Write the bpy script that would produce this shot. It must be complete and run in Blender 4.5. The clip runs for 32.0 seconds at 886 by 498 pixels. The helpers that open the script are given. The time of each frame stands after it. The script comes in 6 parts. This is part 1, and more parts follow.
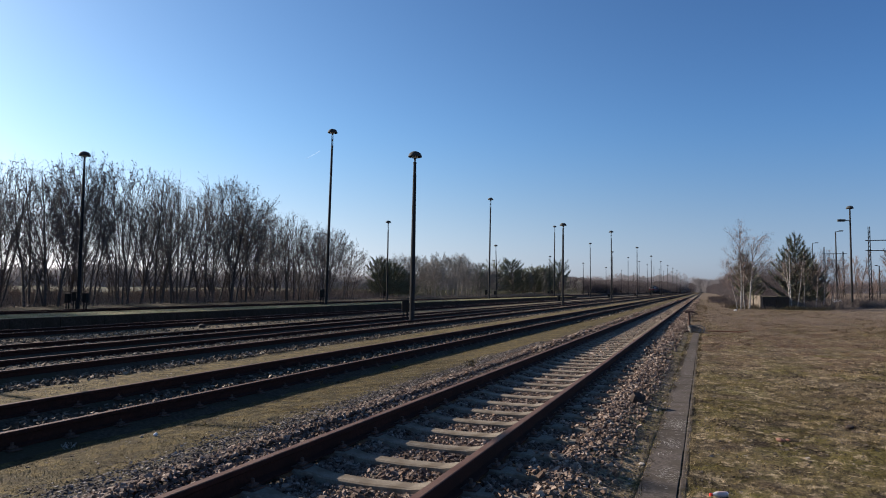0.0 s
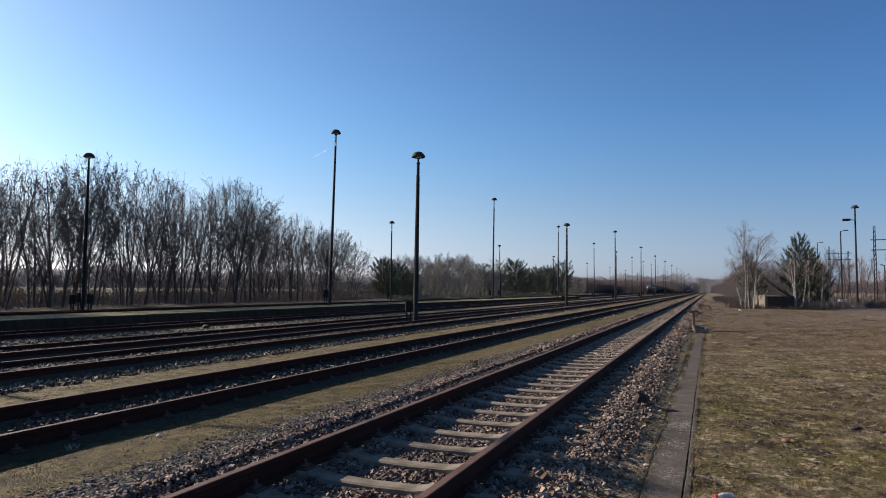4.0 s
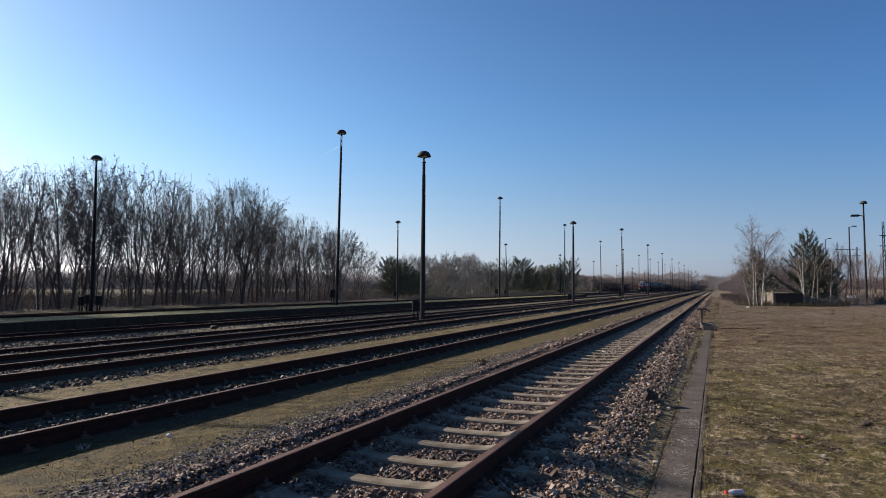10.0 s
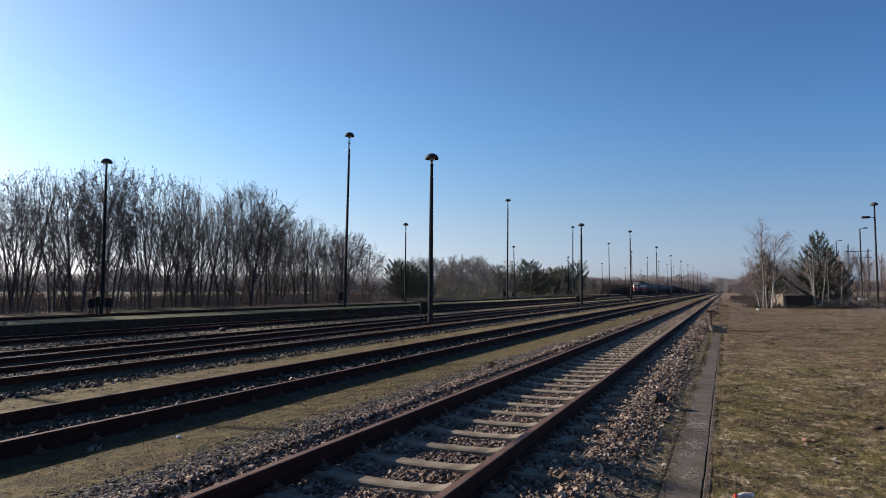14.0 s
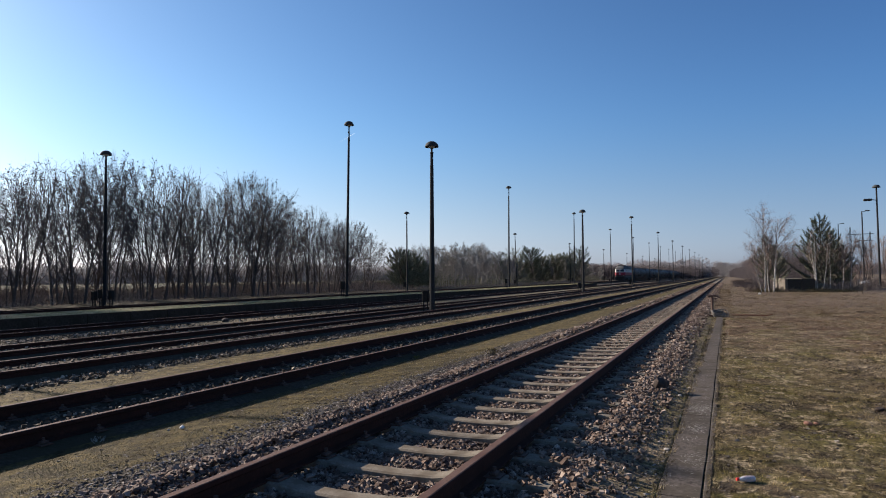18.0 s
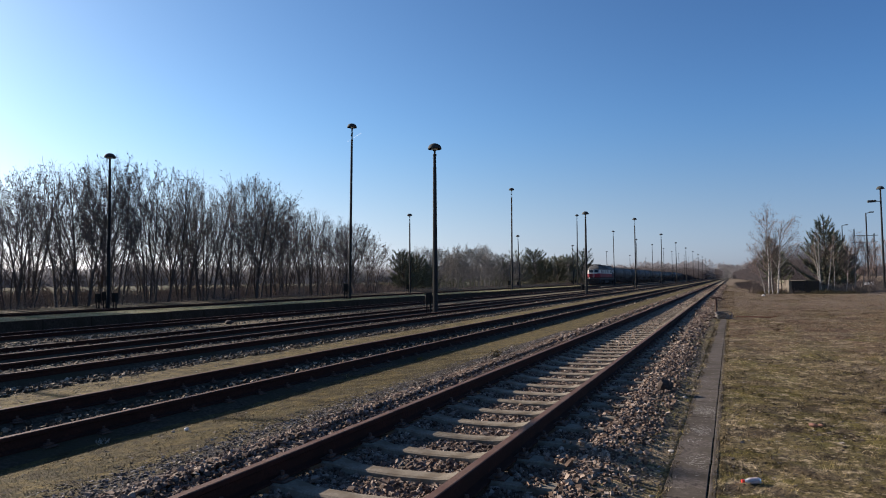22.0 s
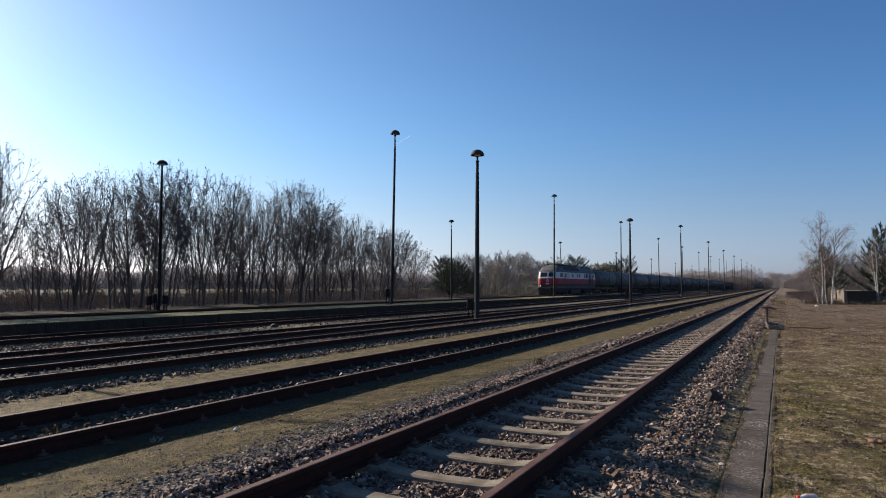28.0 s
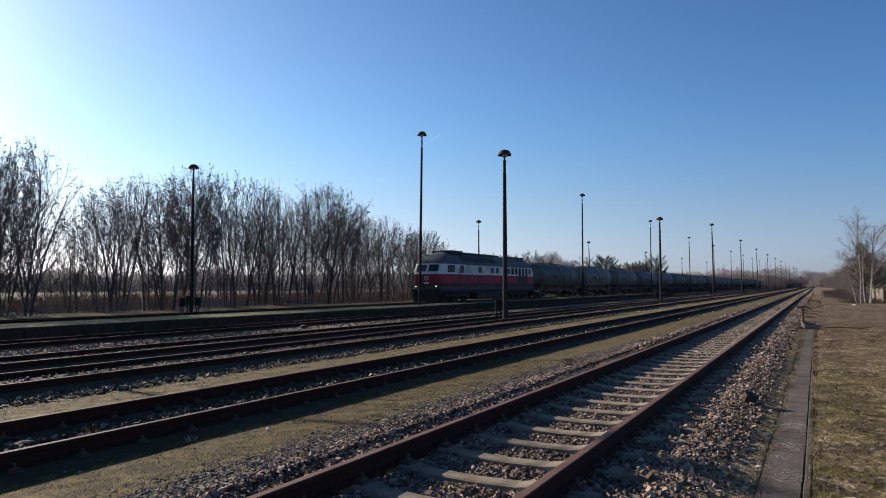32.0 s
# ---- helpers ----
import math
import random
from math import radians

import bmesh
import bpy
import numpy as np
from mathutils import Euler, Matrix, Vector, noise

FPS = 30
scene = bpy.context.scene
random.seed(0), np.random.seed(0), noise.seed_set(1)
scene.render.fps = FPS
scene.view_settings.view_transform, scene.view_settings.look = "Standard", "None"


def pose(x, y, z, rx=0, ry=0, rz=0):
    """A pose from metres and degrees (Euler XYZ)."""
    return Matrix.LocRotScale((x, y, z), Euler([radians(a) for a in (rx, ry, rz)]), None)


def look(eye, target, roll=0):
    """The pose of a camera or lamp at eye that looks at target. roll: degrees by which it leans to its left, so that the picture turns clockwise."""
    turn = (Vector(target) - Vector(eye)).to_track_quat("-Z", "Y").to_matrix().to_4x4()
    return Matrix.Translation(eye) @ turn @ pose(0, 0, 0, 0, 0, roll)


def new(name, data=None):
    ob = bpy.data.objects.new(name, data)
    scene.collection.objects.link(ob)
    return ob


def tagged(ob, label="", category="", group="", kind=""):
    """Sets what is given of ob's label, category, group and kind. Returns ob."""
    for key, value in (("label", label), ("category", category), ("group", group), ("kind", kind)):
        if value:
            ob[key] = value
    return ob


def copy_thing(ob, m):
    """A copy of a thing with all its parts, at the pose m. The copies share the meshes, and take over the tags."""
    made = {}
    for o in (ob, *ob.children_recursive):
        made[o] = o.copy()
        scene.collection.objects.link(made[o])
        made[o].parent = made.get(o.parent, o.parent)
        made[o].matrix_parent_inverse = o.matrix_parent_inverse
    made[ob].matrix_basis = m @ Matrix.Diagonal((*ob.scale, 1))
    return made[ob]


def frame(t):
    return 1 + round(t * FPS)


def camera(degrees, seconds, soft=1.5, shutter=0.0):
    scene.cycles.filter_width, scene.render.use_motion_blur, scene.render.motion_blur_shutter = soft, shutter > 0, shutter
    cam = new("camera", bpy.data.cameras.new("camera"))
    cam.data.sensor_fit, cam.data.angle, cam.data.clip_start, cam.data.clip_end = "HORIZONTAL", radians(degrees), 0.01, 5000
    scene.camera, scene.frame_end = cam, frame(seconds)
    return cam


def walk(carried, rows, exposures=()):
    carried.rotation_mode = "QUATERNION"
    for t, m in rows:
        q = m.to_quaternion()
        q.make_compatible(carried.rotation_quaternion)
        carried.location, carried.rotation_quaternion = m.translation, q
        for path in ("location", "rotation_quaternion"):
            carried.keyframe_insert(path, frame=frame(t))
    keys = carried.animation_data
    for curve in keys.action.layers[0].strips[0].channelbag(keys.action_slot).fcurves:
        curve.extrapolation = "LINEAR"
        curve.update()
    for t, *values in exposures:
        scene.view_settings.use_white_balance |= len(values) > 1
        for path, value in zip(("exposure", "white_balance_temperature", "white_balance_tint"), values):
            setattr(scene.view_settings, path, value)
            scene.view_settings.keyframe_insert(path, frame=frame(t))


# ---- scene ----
# ---- camera ----
cam = camera(68.57, 32.0, soft=1.0)
PATH = [
    (0, -0.001, 0.001, 1.360, 93.467, -0.598, 21.867),
    (0.5, -0.006, 0.002, 1.359, 93.469, -0.683, 21.907),
    (1, -0.006, 0.001, 1.359, 93.475, -0.661, 21.976),
    (1.5, -0.006, -0.004, 1.360, 93.484, -0.693, 22.044),
    (2, -0.005, -0.007, 1.359, 93.528, -0.721, 22.091),
    (2.5, -0.003, 0.000, 1.357, 93.555, -0.621, 22.134),
    (3, -0.002, 0.012, 1.359, 93.520, -0.425, 22.160),
    (3.5, -0.001, 0.019, 1.364, 93.454, -0.488, 22.194),
    (5.5, -0.007, 0.008, 1.360, 93.758, -0.515, 22.198),
    (6, -0.003, 0.004, 1.359, 93.811, -0.449, 22.229),
    (6.5, -0.001, 0.001, 1.360, 93.840, -0.420, 22.282),
    (7, -0.000, -0.000, 1.359, 93.856, -0.323, 22.344),
    (7.5, -0.002, 0.002, 1.356, 93.853, -0.289, 22.397),
    (8, -0.001, 0.005, 1.353, 93.822, -0.232, 22.461),
    (8.5, -0.003, 0.008, 1.352, 93.767, -0.130, 22.531),
    (9, -0.010, 0.013, 1.351, 93.688, -0.108, 22.605),
    (9.5, -0.012, 0.014, 1.352, 93.553, -0.114, 22.680),
    (10, -0.010, 0.010, 1.352, 93.427, -0.085, 22.765),
    (10.5, -0.008, 0.007, 1.353, 93.320, -0.109, 22.849),
    (11, -0.006, 0.006, 1.355, 93.265, -0.072, 22.938),
    (11.5, -0.005, 0.005, 1.355, 93.287, -0.177, 23.014),
    (12, -0.005, 0.002, 1.356, 93.334, -0.159, 23.096),
    (12.5, -0.006, -0.001, 1.355, 93.404, -0.180, 23.181),
    (13, -0.007, -0.003, 1.354, 93.487, -0.216, 23.278),
    (13.5, -0.008, -0.004, 1.354, 93.586, -0.218, 23.364),
    (14, -0.007, -0.001, 1.353, 93.627, -0.067, 23.456),
    (14.5, -0.004, 0.007, 1.351, 93.527, 0.224, 23.549),
    (16.5, -0.002, 0.027, 1.348, 92.635, 0.561, 23.672),
    (17, -0.006, 0.030, 1.347, 92.572, 0.591, 23.631),
    (17.5, -0.004, 0.027, 1.348, 92.553, 0.682, 23.623),
    (18, -0.001, 0.023, 1.350, 92.581, 0.650, 23.622),
    (18.5, -0.003, 0.020, 1.349, 92.624, 0.592, 23.625),
    (19, -0.004, 0.015, 1.347, 92.675, 0.570, 23.656),
    (19.5, -0.006, 0.012, 1.347, 92.715, 0.547, 23.696),
    (20, -0.010, 0.016, 1.347, 92.758, 0.587, 23.720),
    (20.5, -0.010, 0.019, 1.348, 92.770, 0.601, 23.728),
    (21, -0.008, 0.019, 1.348, 92.767, 0.712, 23.741),
    (21.5, -0.007, 0.018, 1.348, 92.764, 0.743, 23.799),
    (22, -0.010, 0.015, 1.347, 92.767, 0.707, 23.876),
    (22.5, -0.015, 0.011, 1.347, 92.775, 0.622, 24.031),
    (23, -0.017, 0.006, 1.347, 92.801, 0.545, 24.284),
    (23.5, -0.015, 0.001, 1.349, 92.853, 0.596, 24.576),
    (24, -0.017, -0.003, 1.349, 92.909, 0.525, 24.882),
    (24.5, -0.022, -0.008, 1.348, 92.954, 0.383, 25.198),
    (25, -0.026, -0.012, 1.346, 92.948, 0.249, 25.527),
    (25.5, -0.029, -0.014, 1.343, 92.950, 0.039, 25.869),
    (27.5, -0.032, -0.024, 1.345, 93.308, 0.150, 27.168),
    (28, -0.039, -0.024, 1.347, 93.331, 0.100, 27.483),
    (28.5, -0.041, -0.024, 1.345, 93.344, 0.036, 27.849),
    (29, -0.046, -0.023, 1.343, 93.335, -0.059, 28.162),
    (29.5, -0.050, -0.025, 1.344, 93.299, -0.132, 28.421),
    (30, -0.049, -0.029, 1.346, 93.283, -0.006, 28.663),
    (30.5, -0.049, -0.030, 1.346, 93.322, -0.017, 28.844),
    (31, -0.050, -0.026, 1.344, 93.355, -0.015, 29.042),
    (31.5, -0.054, -0.024, 1.341, 93.397, 0.038, 29.319),
    (32, -0.059, -0.031, 1.343, 93.405, 0.390, 29.902),
]

walk(cam, [(t, pose(x, y, z, rx, ry, rz)) for t, x, y, z, rx, ry, rz in PATH],
     [(0, 1.2, 6150, 15), (32, 1.2, 6150, 15)])

# ---- light ----
SUN_EL, SUN_AZ = radians(22.5), radians(-83.0)      # azimuth from +y, clockwise
world = bpy.data.worlds.new("world")
scene.world = world
world.use_nodes = True
wn = world.node_tree
sky = wn.nodes.new("ShaderNodeTexSky")
sky.sky_type, sky.sun_disc = "NISHITA", False
sky.sun_elevation, sky.sun_rotation = SUN_EL, SUN_AZ
sky.altitude, sky.air_density, sky.dust_density, sky.ozone_density = 100, 1.0, 0.55, 4.0
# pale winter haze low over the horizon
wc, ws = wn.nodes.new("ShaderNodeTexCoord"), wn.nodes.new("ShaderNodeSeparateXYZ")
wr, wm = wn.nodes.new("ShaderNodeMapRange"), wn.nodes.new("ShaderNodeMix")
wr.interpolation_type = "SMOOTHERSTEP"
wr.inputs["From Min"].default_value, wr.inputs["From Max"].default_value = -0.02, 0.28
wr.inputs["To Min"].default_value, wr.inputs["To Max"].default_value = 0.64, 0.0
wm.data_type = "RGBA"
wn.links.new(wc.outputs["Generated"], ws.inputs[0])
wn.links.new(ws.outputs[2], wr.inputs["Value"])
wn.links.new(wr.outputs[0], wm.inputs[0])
wt = wn.nodes.new("ShaderNodeMix")
wt.data_type, wt.blend_type = "RGBA", "MULTIPLY"
wt.inputs[0].default_value, wt.inputs[7].default_value = 1.0, (0.668, 0.69, 0.632, 1)
wg = wn.nodes.new("ShaderNodeGamma")
wg.inputs[1].default_value = 1.26
wn.links.new(sky.outputs[0], wg.inputs[0])
wn.links.new(wg.outputs[0], wt.inputs[6])
wn.links.new(wt.outputs[2], wm.inputs[6])
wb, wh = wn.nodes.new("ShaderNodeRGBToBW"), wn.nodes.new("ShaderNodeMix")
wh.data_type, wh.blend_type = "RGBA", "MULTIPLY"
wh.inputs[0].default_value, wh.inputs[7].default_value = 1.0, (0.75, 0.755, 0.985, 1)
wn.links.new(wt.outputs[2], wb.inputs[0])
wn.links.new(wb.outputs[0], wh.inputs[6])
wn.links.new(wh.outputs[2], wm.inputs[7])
# whiter towards the sun in the west, a deeper blue away from it
we, wa, wv = wn.nodes.new("ShaderNodeMapRange"), wn.nodes.new("ShaderNodeMix"), wn.nodes.new("ShaderNodeMix")
we.inputs["From Min"].default_value, we.inputs["From Max"].default_value = -0.75, 0.25
wn.links.new(ws.outputs[0], we.inputs["Value"])
wa.data_type, wv.data_type, wv.blend_type = "RGBA", "RGBA", "MULTIPLY"
wa.inputs[6].default_value, wa.inputs[7].default_value = (1.09, 1.055, 0.98, 1), (0.77, 0.885, 1.01, 1)
wn.links.new(we.outputs[0], wa.inputs[0])
wv.inputs[0].default_value = 1.0
wn.links.new(wm.outputs[2], wv.inputs[6])
wn.links.new(wa.outputs[2], wv.inputs[7])
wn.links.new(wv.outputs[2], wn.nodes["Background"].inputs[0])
wn.nodes["Background"].inputs[1].default_value = 0.06
sun = new("sun", bpy.data.lights.new("sun", "SUN"))
sun.data.energy, sun.data.angle, sun.data.color = 4.5, radians(0.55), (1.0, 0.87, 0.70)
to_sun = Vector((math.sin(SUN_AZ) * math.cos(SUN_EL), math.cos(SUN_AZ) * math.cos(SUN_EL), math.sin(SUN_EL)))
sun.matrix_world = look(to_sun * 50, (0, 0, 0))


# ---- materials ----
def nodes_of(name, rough, metal=0.0):
    m = bpy.data.materials.new(name)
    m.use_nodes = True
    t = m.node_tree
    b = t.nodes["Principled BSDF"]
    b.inputs["Roughness"].default_value, b.inputs["Metallic"].default_value = rough, metal
    return m, t, b


def place(t, world_space=False):
    if world_space:
        return t.nodes.new("ShaderNodeNewGeometry").outputs["Position"]
    return t.nodes.new("ShaderNodeTexCoord").outputs["Object"]


def grain(t, vec, scale, detail=4.0, rough=0.6):
    n = t.nodes.new("ShaderNodeTexNoise")
    n.inputs["Scale"].default_value, n.inputs["Detail"].default_value, n.inputs["Roughness"].default_value = scale, detail, rough
    t.links.new(vec, n.inputs["Vector"])
    return n.outputs["Fac"]


def ramp(t, fac, stops):
    r = t.nodes.new("ShaderNodeValToRGB")
    while len(r.color_ramp.elements) < len(stops):
        r.color_ramp.elements.new(0.5)
    for e, (at, c) in zip(r.color_ramp.elements, stops):
        e.position, e.color = at, (*c, 1)
    t.links.new(fac, r.inputs[0])
    return r.outputs[0]


def mixed(t, fac, a, b, kind="MIX"):
    n = t.nodes.new("ShaderNodeMix")
    n.data_type, n.blend_type = "RGBA", kind
    for sock, v in ((n.inputs[0], fac), (n.inputs[6], a), (n.inputs[7], b)):
        if isinstance(v, (int, float)):
            sock.default_value = v
        elif isinstance(v, tuple):
            sock.default_value = (*v, 1)
        else:
            t.links.new(v, sock)
    return n.outputs[2]


def bump(t, b, height, strength=0.4, dist=0.01):
    n = t.nodes.new("ShaderNodeBump")
    n.inputs["Strength"].default_value, n.inputs["Distance"].default_value = strength, dist
    t.links.new(height, n.inputs["Height"])
    t.links.new(n.outputs[0], b.inputs["Normal"])


def worn(name, c1, c2, c3=None, rough=0.7, metal=0.0, fine=30.0, coarse=3.0, relief=0.3, dist=0.004, world_space=False, vary=0.0, spec=0.5):
    """A surface of two colours in fine grain, with broad stains of a third."""
    m, t, b = nodes_of(name, rough, metal)
    v = place(t, world_space)
    g = grain(t, v, fine)
    col = ramp(t, g, [(0.3, c1), (0.7, c2)])
    if c3:
        s = ramp(t, grain(t, v, coarse, 5.0), [(0.45, (0, 0, 0)), (0.62, (1, 1, 1))])
        col = mixed(t, s, col, c3)
    if vary:
        info = t.nodes.new("ShaderNodeObjectInfo")
        k = ramp(t, info.outputs["Random"], [(0.0, (1 - vary,) * 3), (1.0, (1 + vary,) * 3)])
        col = mixed(t, 1.0, col, k, "MULTIPLY")
    t.links.new(col, b.inputs["Base Color"])
    b.inputs["Specular IOR Level"].default_value = spec
    if relief:
        bump(t, b, g, relief, dist)
    return m


def islands(name, stops, rough=0.9, fine=60.0, spec=0.15):
    """Loose pieces in one mesh, each with a shade of its own."""
    m, t, b = nodes_of(name, rough)
    geo = t.nodes.new("ShaderNodeNewGeometry")
    col = ramp(t, geo.outputs["Random Per Island"], stops)
    g = grain(t, place(t), fine)
    col = mixed(t, 0.5, col, ramp(t, g, [(0.3, (0.55,) * 3), (0.7, (1.25,) * 3)]), "MULTIPLY")
    t.links.new(col, b.inputs["Base Color"])
    b.inputs["Specular IOR Level"].default_value = spec
    return m


M_RAIL = worn("rusty_rail_side", (0.022, 0.0088, 0.0062), (0.053, 0.02, 0.0135), (0.029, 0.0122, 0.0085), 0.9, 0.0, 40, 4, spec=0.15)
M_HEAD = worn("rail_head", (0.07, 0.036, 0.026), (0.135, 0.08, 0.058), (0.08, 0.039, 0.027), 0.7, 0.0, 60, 2, spec=0.2)
M_CONCRETE = worn("sleeper_concrete", (0.162, 0.139, 0.107), (0.25, 0.2165, 0.169), (0.135, 0.11, 0.08), 0.95, 0, 55, 5, 0.4, vary=0.14, spec=0.1)
M_TIMBER = worn("sleeper_timber", (0.022, 0.016, 0.012), (0.055, 0.042, 0.032), (0.036, 0.028, 0.021), 0.9, 0, 35, 4, vary=0.2)
M_IRON = worn("rusty_iron", (0.05, 0.03, 0.022), (0.12, 0.07, 0.05), None, 0.8, 0.3, 60)
M_RUST = worn("red_rust", (0.09, 0.035, 0.02), (0.18, 0.07, 0.04), None, 0.9, 0, 40)
M_BALLAST = islands("ballast_stone", [(0.0, (0.046, 0.032, 0.025)), (0.3, (0.108, 0.075, 0.056)), (0.5, (0.17, 0.116, 0.084)), (0.65, (0.158, 0.124, 0.102)), (0.88, (0.245, 0.19, 0.15)), (1.0, (0.38, 0.31, 0.25))])
M_BALLAST_OLD = islands("old_ballast_stone", [(0.0, (0.036, 0.028, 0.02)), (0.4, (0.088, 0.068, 0.048)), (0.8, (0.18, 0.142, 0.102)), (1.0, (0.42, 0.345, 0.26))])
M_CHIP = islands("grey_gravel_chip", [(0.0, (0.03, 0.026, 0.023)), (0.4, (0.075, 0.064, 0.056)), (0.8, (0.15, 0.13, 0.115)), (1.0, (0.36, 0.32, 0.28))])
M_MAST = worn("mast_concrete", (0.0165, 0.0172, 0.018), (0.034, 0.0355, 0.037), (0.022, 0.0215, 0.021), 0.9, 0, 25, 2, 0.2, spec=0.15)
M_MAST_DARK = worn("mast_steel", (0.009, 0.0095, 0.0105), (0.02, 0.021, 0.023), (0.015, 0.013, 0.012), 0.8, 0.0, 25, 2, 0.15, spec=0.2)
M_HOOD = worn("lamp_hood_enamel", (0.03, 0.034, 0.034), (0.06, 0.066, 0.065), (0.035, 0.032, 0.03), 0.8, 0.0, 20, 3, 0.1, spec=0.2)
M_LAMPGLASS = worn("lamp_glass", (0.35, 0.37, 0.36), (0.5, 0.52, 0.5), None, 0.25, 0, 20, 3, 0.0)
M_CABINET = worn("switch_box_steel", (0.011, 0.011, 0.01), (0.022, 0.021, 0.019), (0.02, 0.015, 0.012), 0.75, 0.0, 30, 4, 0.2, spec=0.15)
M_PLATFORM = worn("platform_edge", (0.026, 0.0185, 0.0135), (0.065, 0.046, 0.033), (0.034, 0.024, 0.016), 0.95, 0, 14, 1.2, 0.4, spec=0.08)
M_BARK = worn("bark", (0.033, 0.025, 0.022), (0.08, 0.063, 0.054), (0.058, 0.047, 0.038), 0.95, 0, 30, 3, 0.5)


# ---- mesh helpers ----
def smooth_mesh(me, on=True):
    me.polygons.foreach_set("use_smooth", [on] * len(me.polygons))


def mesh_of(name, verts, faces, material, smooth=False):
    me = bpy.data.meshes.new(name)
    me.from_pydata(verts, [], faces)
    me.materials.append(material)
    if smooth:
        smooth_mesh(me)
    return me


def from_bm(name, bm, material, smooth=False):
    me = bpy.data.meshes.new(name)
    bm.normal_update()
    bm.to_mesh(me)
    bm.free()
    me.materials.append(material)
    if smooth:
        smooth_mesh(me)
    return me


def part(name, bm, material, parent=None, label="", smooth=False, m=None):
    """Link a bmesh (or a ready mesh) as one object under a thing or a part."""
    me = bm if isinstance(bm, bpy.types.Mesh) else from_bm(name, bm, material, smooth)
    ob = new(name, me)
    if parent is not None:
        ob.parent = parent
    if m is not None:
        ob.matrix_basis = m
    if label:
        ob["label"] = label
    return ob


def add_box(bm, x0, x1, y0, y1, z0, z1, bevel=0.0):
    r = bmesh.ops.create_cube(bm, size=1.0, matrix=Matrix.LocRotScale(((x0 + x1) / 2, (y0 + y1) / 2, (z0 + z1) / 2), None, (x1 - x0, y1 - y0, z1 - z0)))
    if bevel:
        es = list({e for v in r["verts"] for e in v.link_edges})
        bmesh.ops.bevel(bm, geom=es, offset=bevel, segments=1, affect="EDGES")
    return bm


def boxm(x0, x1, y0, y1, z0, z1, bevel=0.0):
    return add_box(bmesh.new(), x0, x1, y0, y1, z0, z1, bevel)


def add_rod(bm, a, b, r0, r1=None, n=8, caps=True):
    a, b = Vector(a), Vector(b)
    r1 = r0 if r1 is None else r1
    q = (b - a).to_track_quat("Z", "Y")
    bmesh.ops.create_cone(bm, cap_ends=caps, segments=n, radius1=r0, radius2=r1, depth=(b - a).length, matrix=Matrix.Translation((a + b) / 2) @ q.to_matrix().to_4x4())
    return bm


def rod(a, b, r0, r1=None, n=8):
    return add_rod(bmesh.new(), a, b, r0, r1, n)


def lathe(profile, n=16):
    """A turned form about z from (radius, z) pairs."""
    verts, faces = [], []
    for r, z in profile:
        for i in range(n):
            a = 2 * math.pi * i / n
            verts.append((r * math.cos(a), r * math.sin(a), z))
    for k in range(len(profile) - 1):
        for i in range(n):
            j = (i + 1) % n
            faces.append((k * n + i, k * n + j, (k + 1) * n + j, (k + 1) * n + i))
    bm = bmesh.new()
    vs = [bm.verts.new(v) for v in verts]
    for f in faces:
        bm.faces.new([vs[i] for i in f])
    return bm


def extrude_y(section, y0, y1):
    """A closed section of (x, z) pairs drawn out along y, with end caps."""
    bm = bmesh.new()
    a = [bm.verts.new((x, y0, z)) for x, z in section]
    b = [bm.verts.new((x, y1, z)) for x, z in section]
    n = len(section)
    for i in range(n):
        j = (i + 1) % n
        bm.faces.new((a[i], a[j], b[j], b[i]))
    bm.faces.new(a[::-1])
    bm.faces.new(b)
    bmesh.ops.recalc_face_normals(bm, faces=bm.faces)
    return bm


def thing(name, m=None, label="", category="", group="", kind=""):
    ob = new(name)
    if m is not None:
        ob.matrix_basis = m
    return tagged(ob, label, category, group, kind)


def smoothstep(a, b, x):
    u = min(1.0, max(0.0, (x - a) / (b - a)))
    return u * u * (3 - 2 * u)


# ---- plan ----
# x across the yard, y along the tracks, z = 0 at the running surface of the first track
TRACKS = [(-2.52, 0.0), (-7.30, -0.13), (-11.95, -0.13), (-15.85, -0.2), (-20.9, -0.18), (-28.7, -0.05), (-34.6, -0.12)]
PLATFORM_EDGE, PLATFORM_BACK, PLATFORM_Z = -23.2, -26.9, 0.10
PLATFORM_END = 128.0


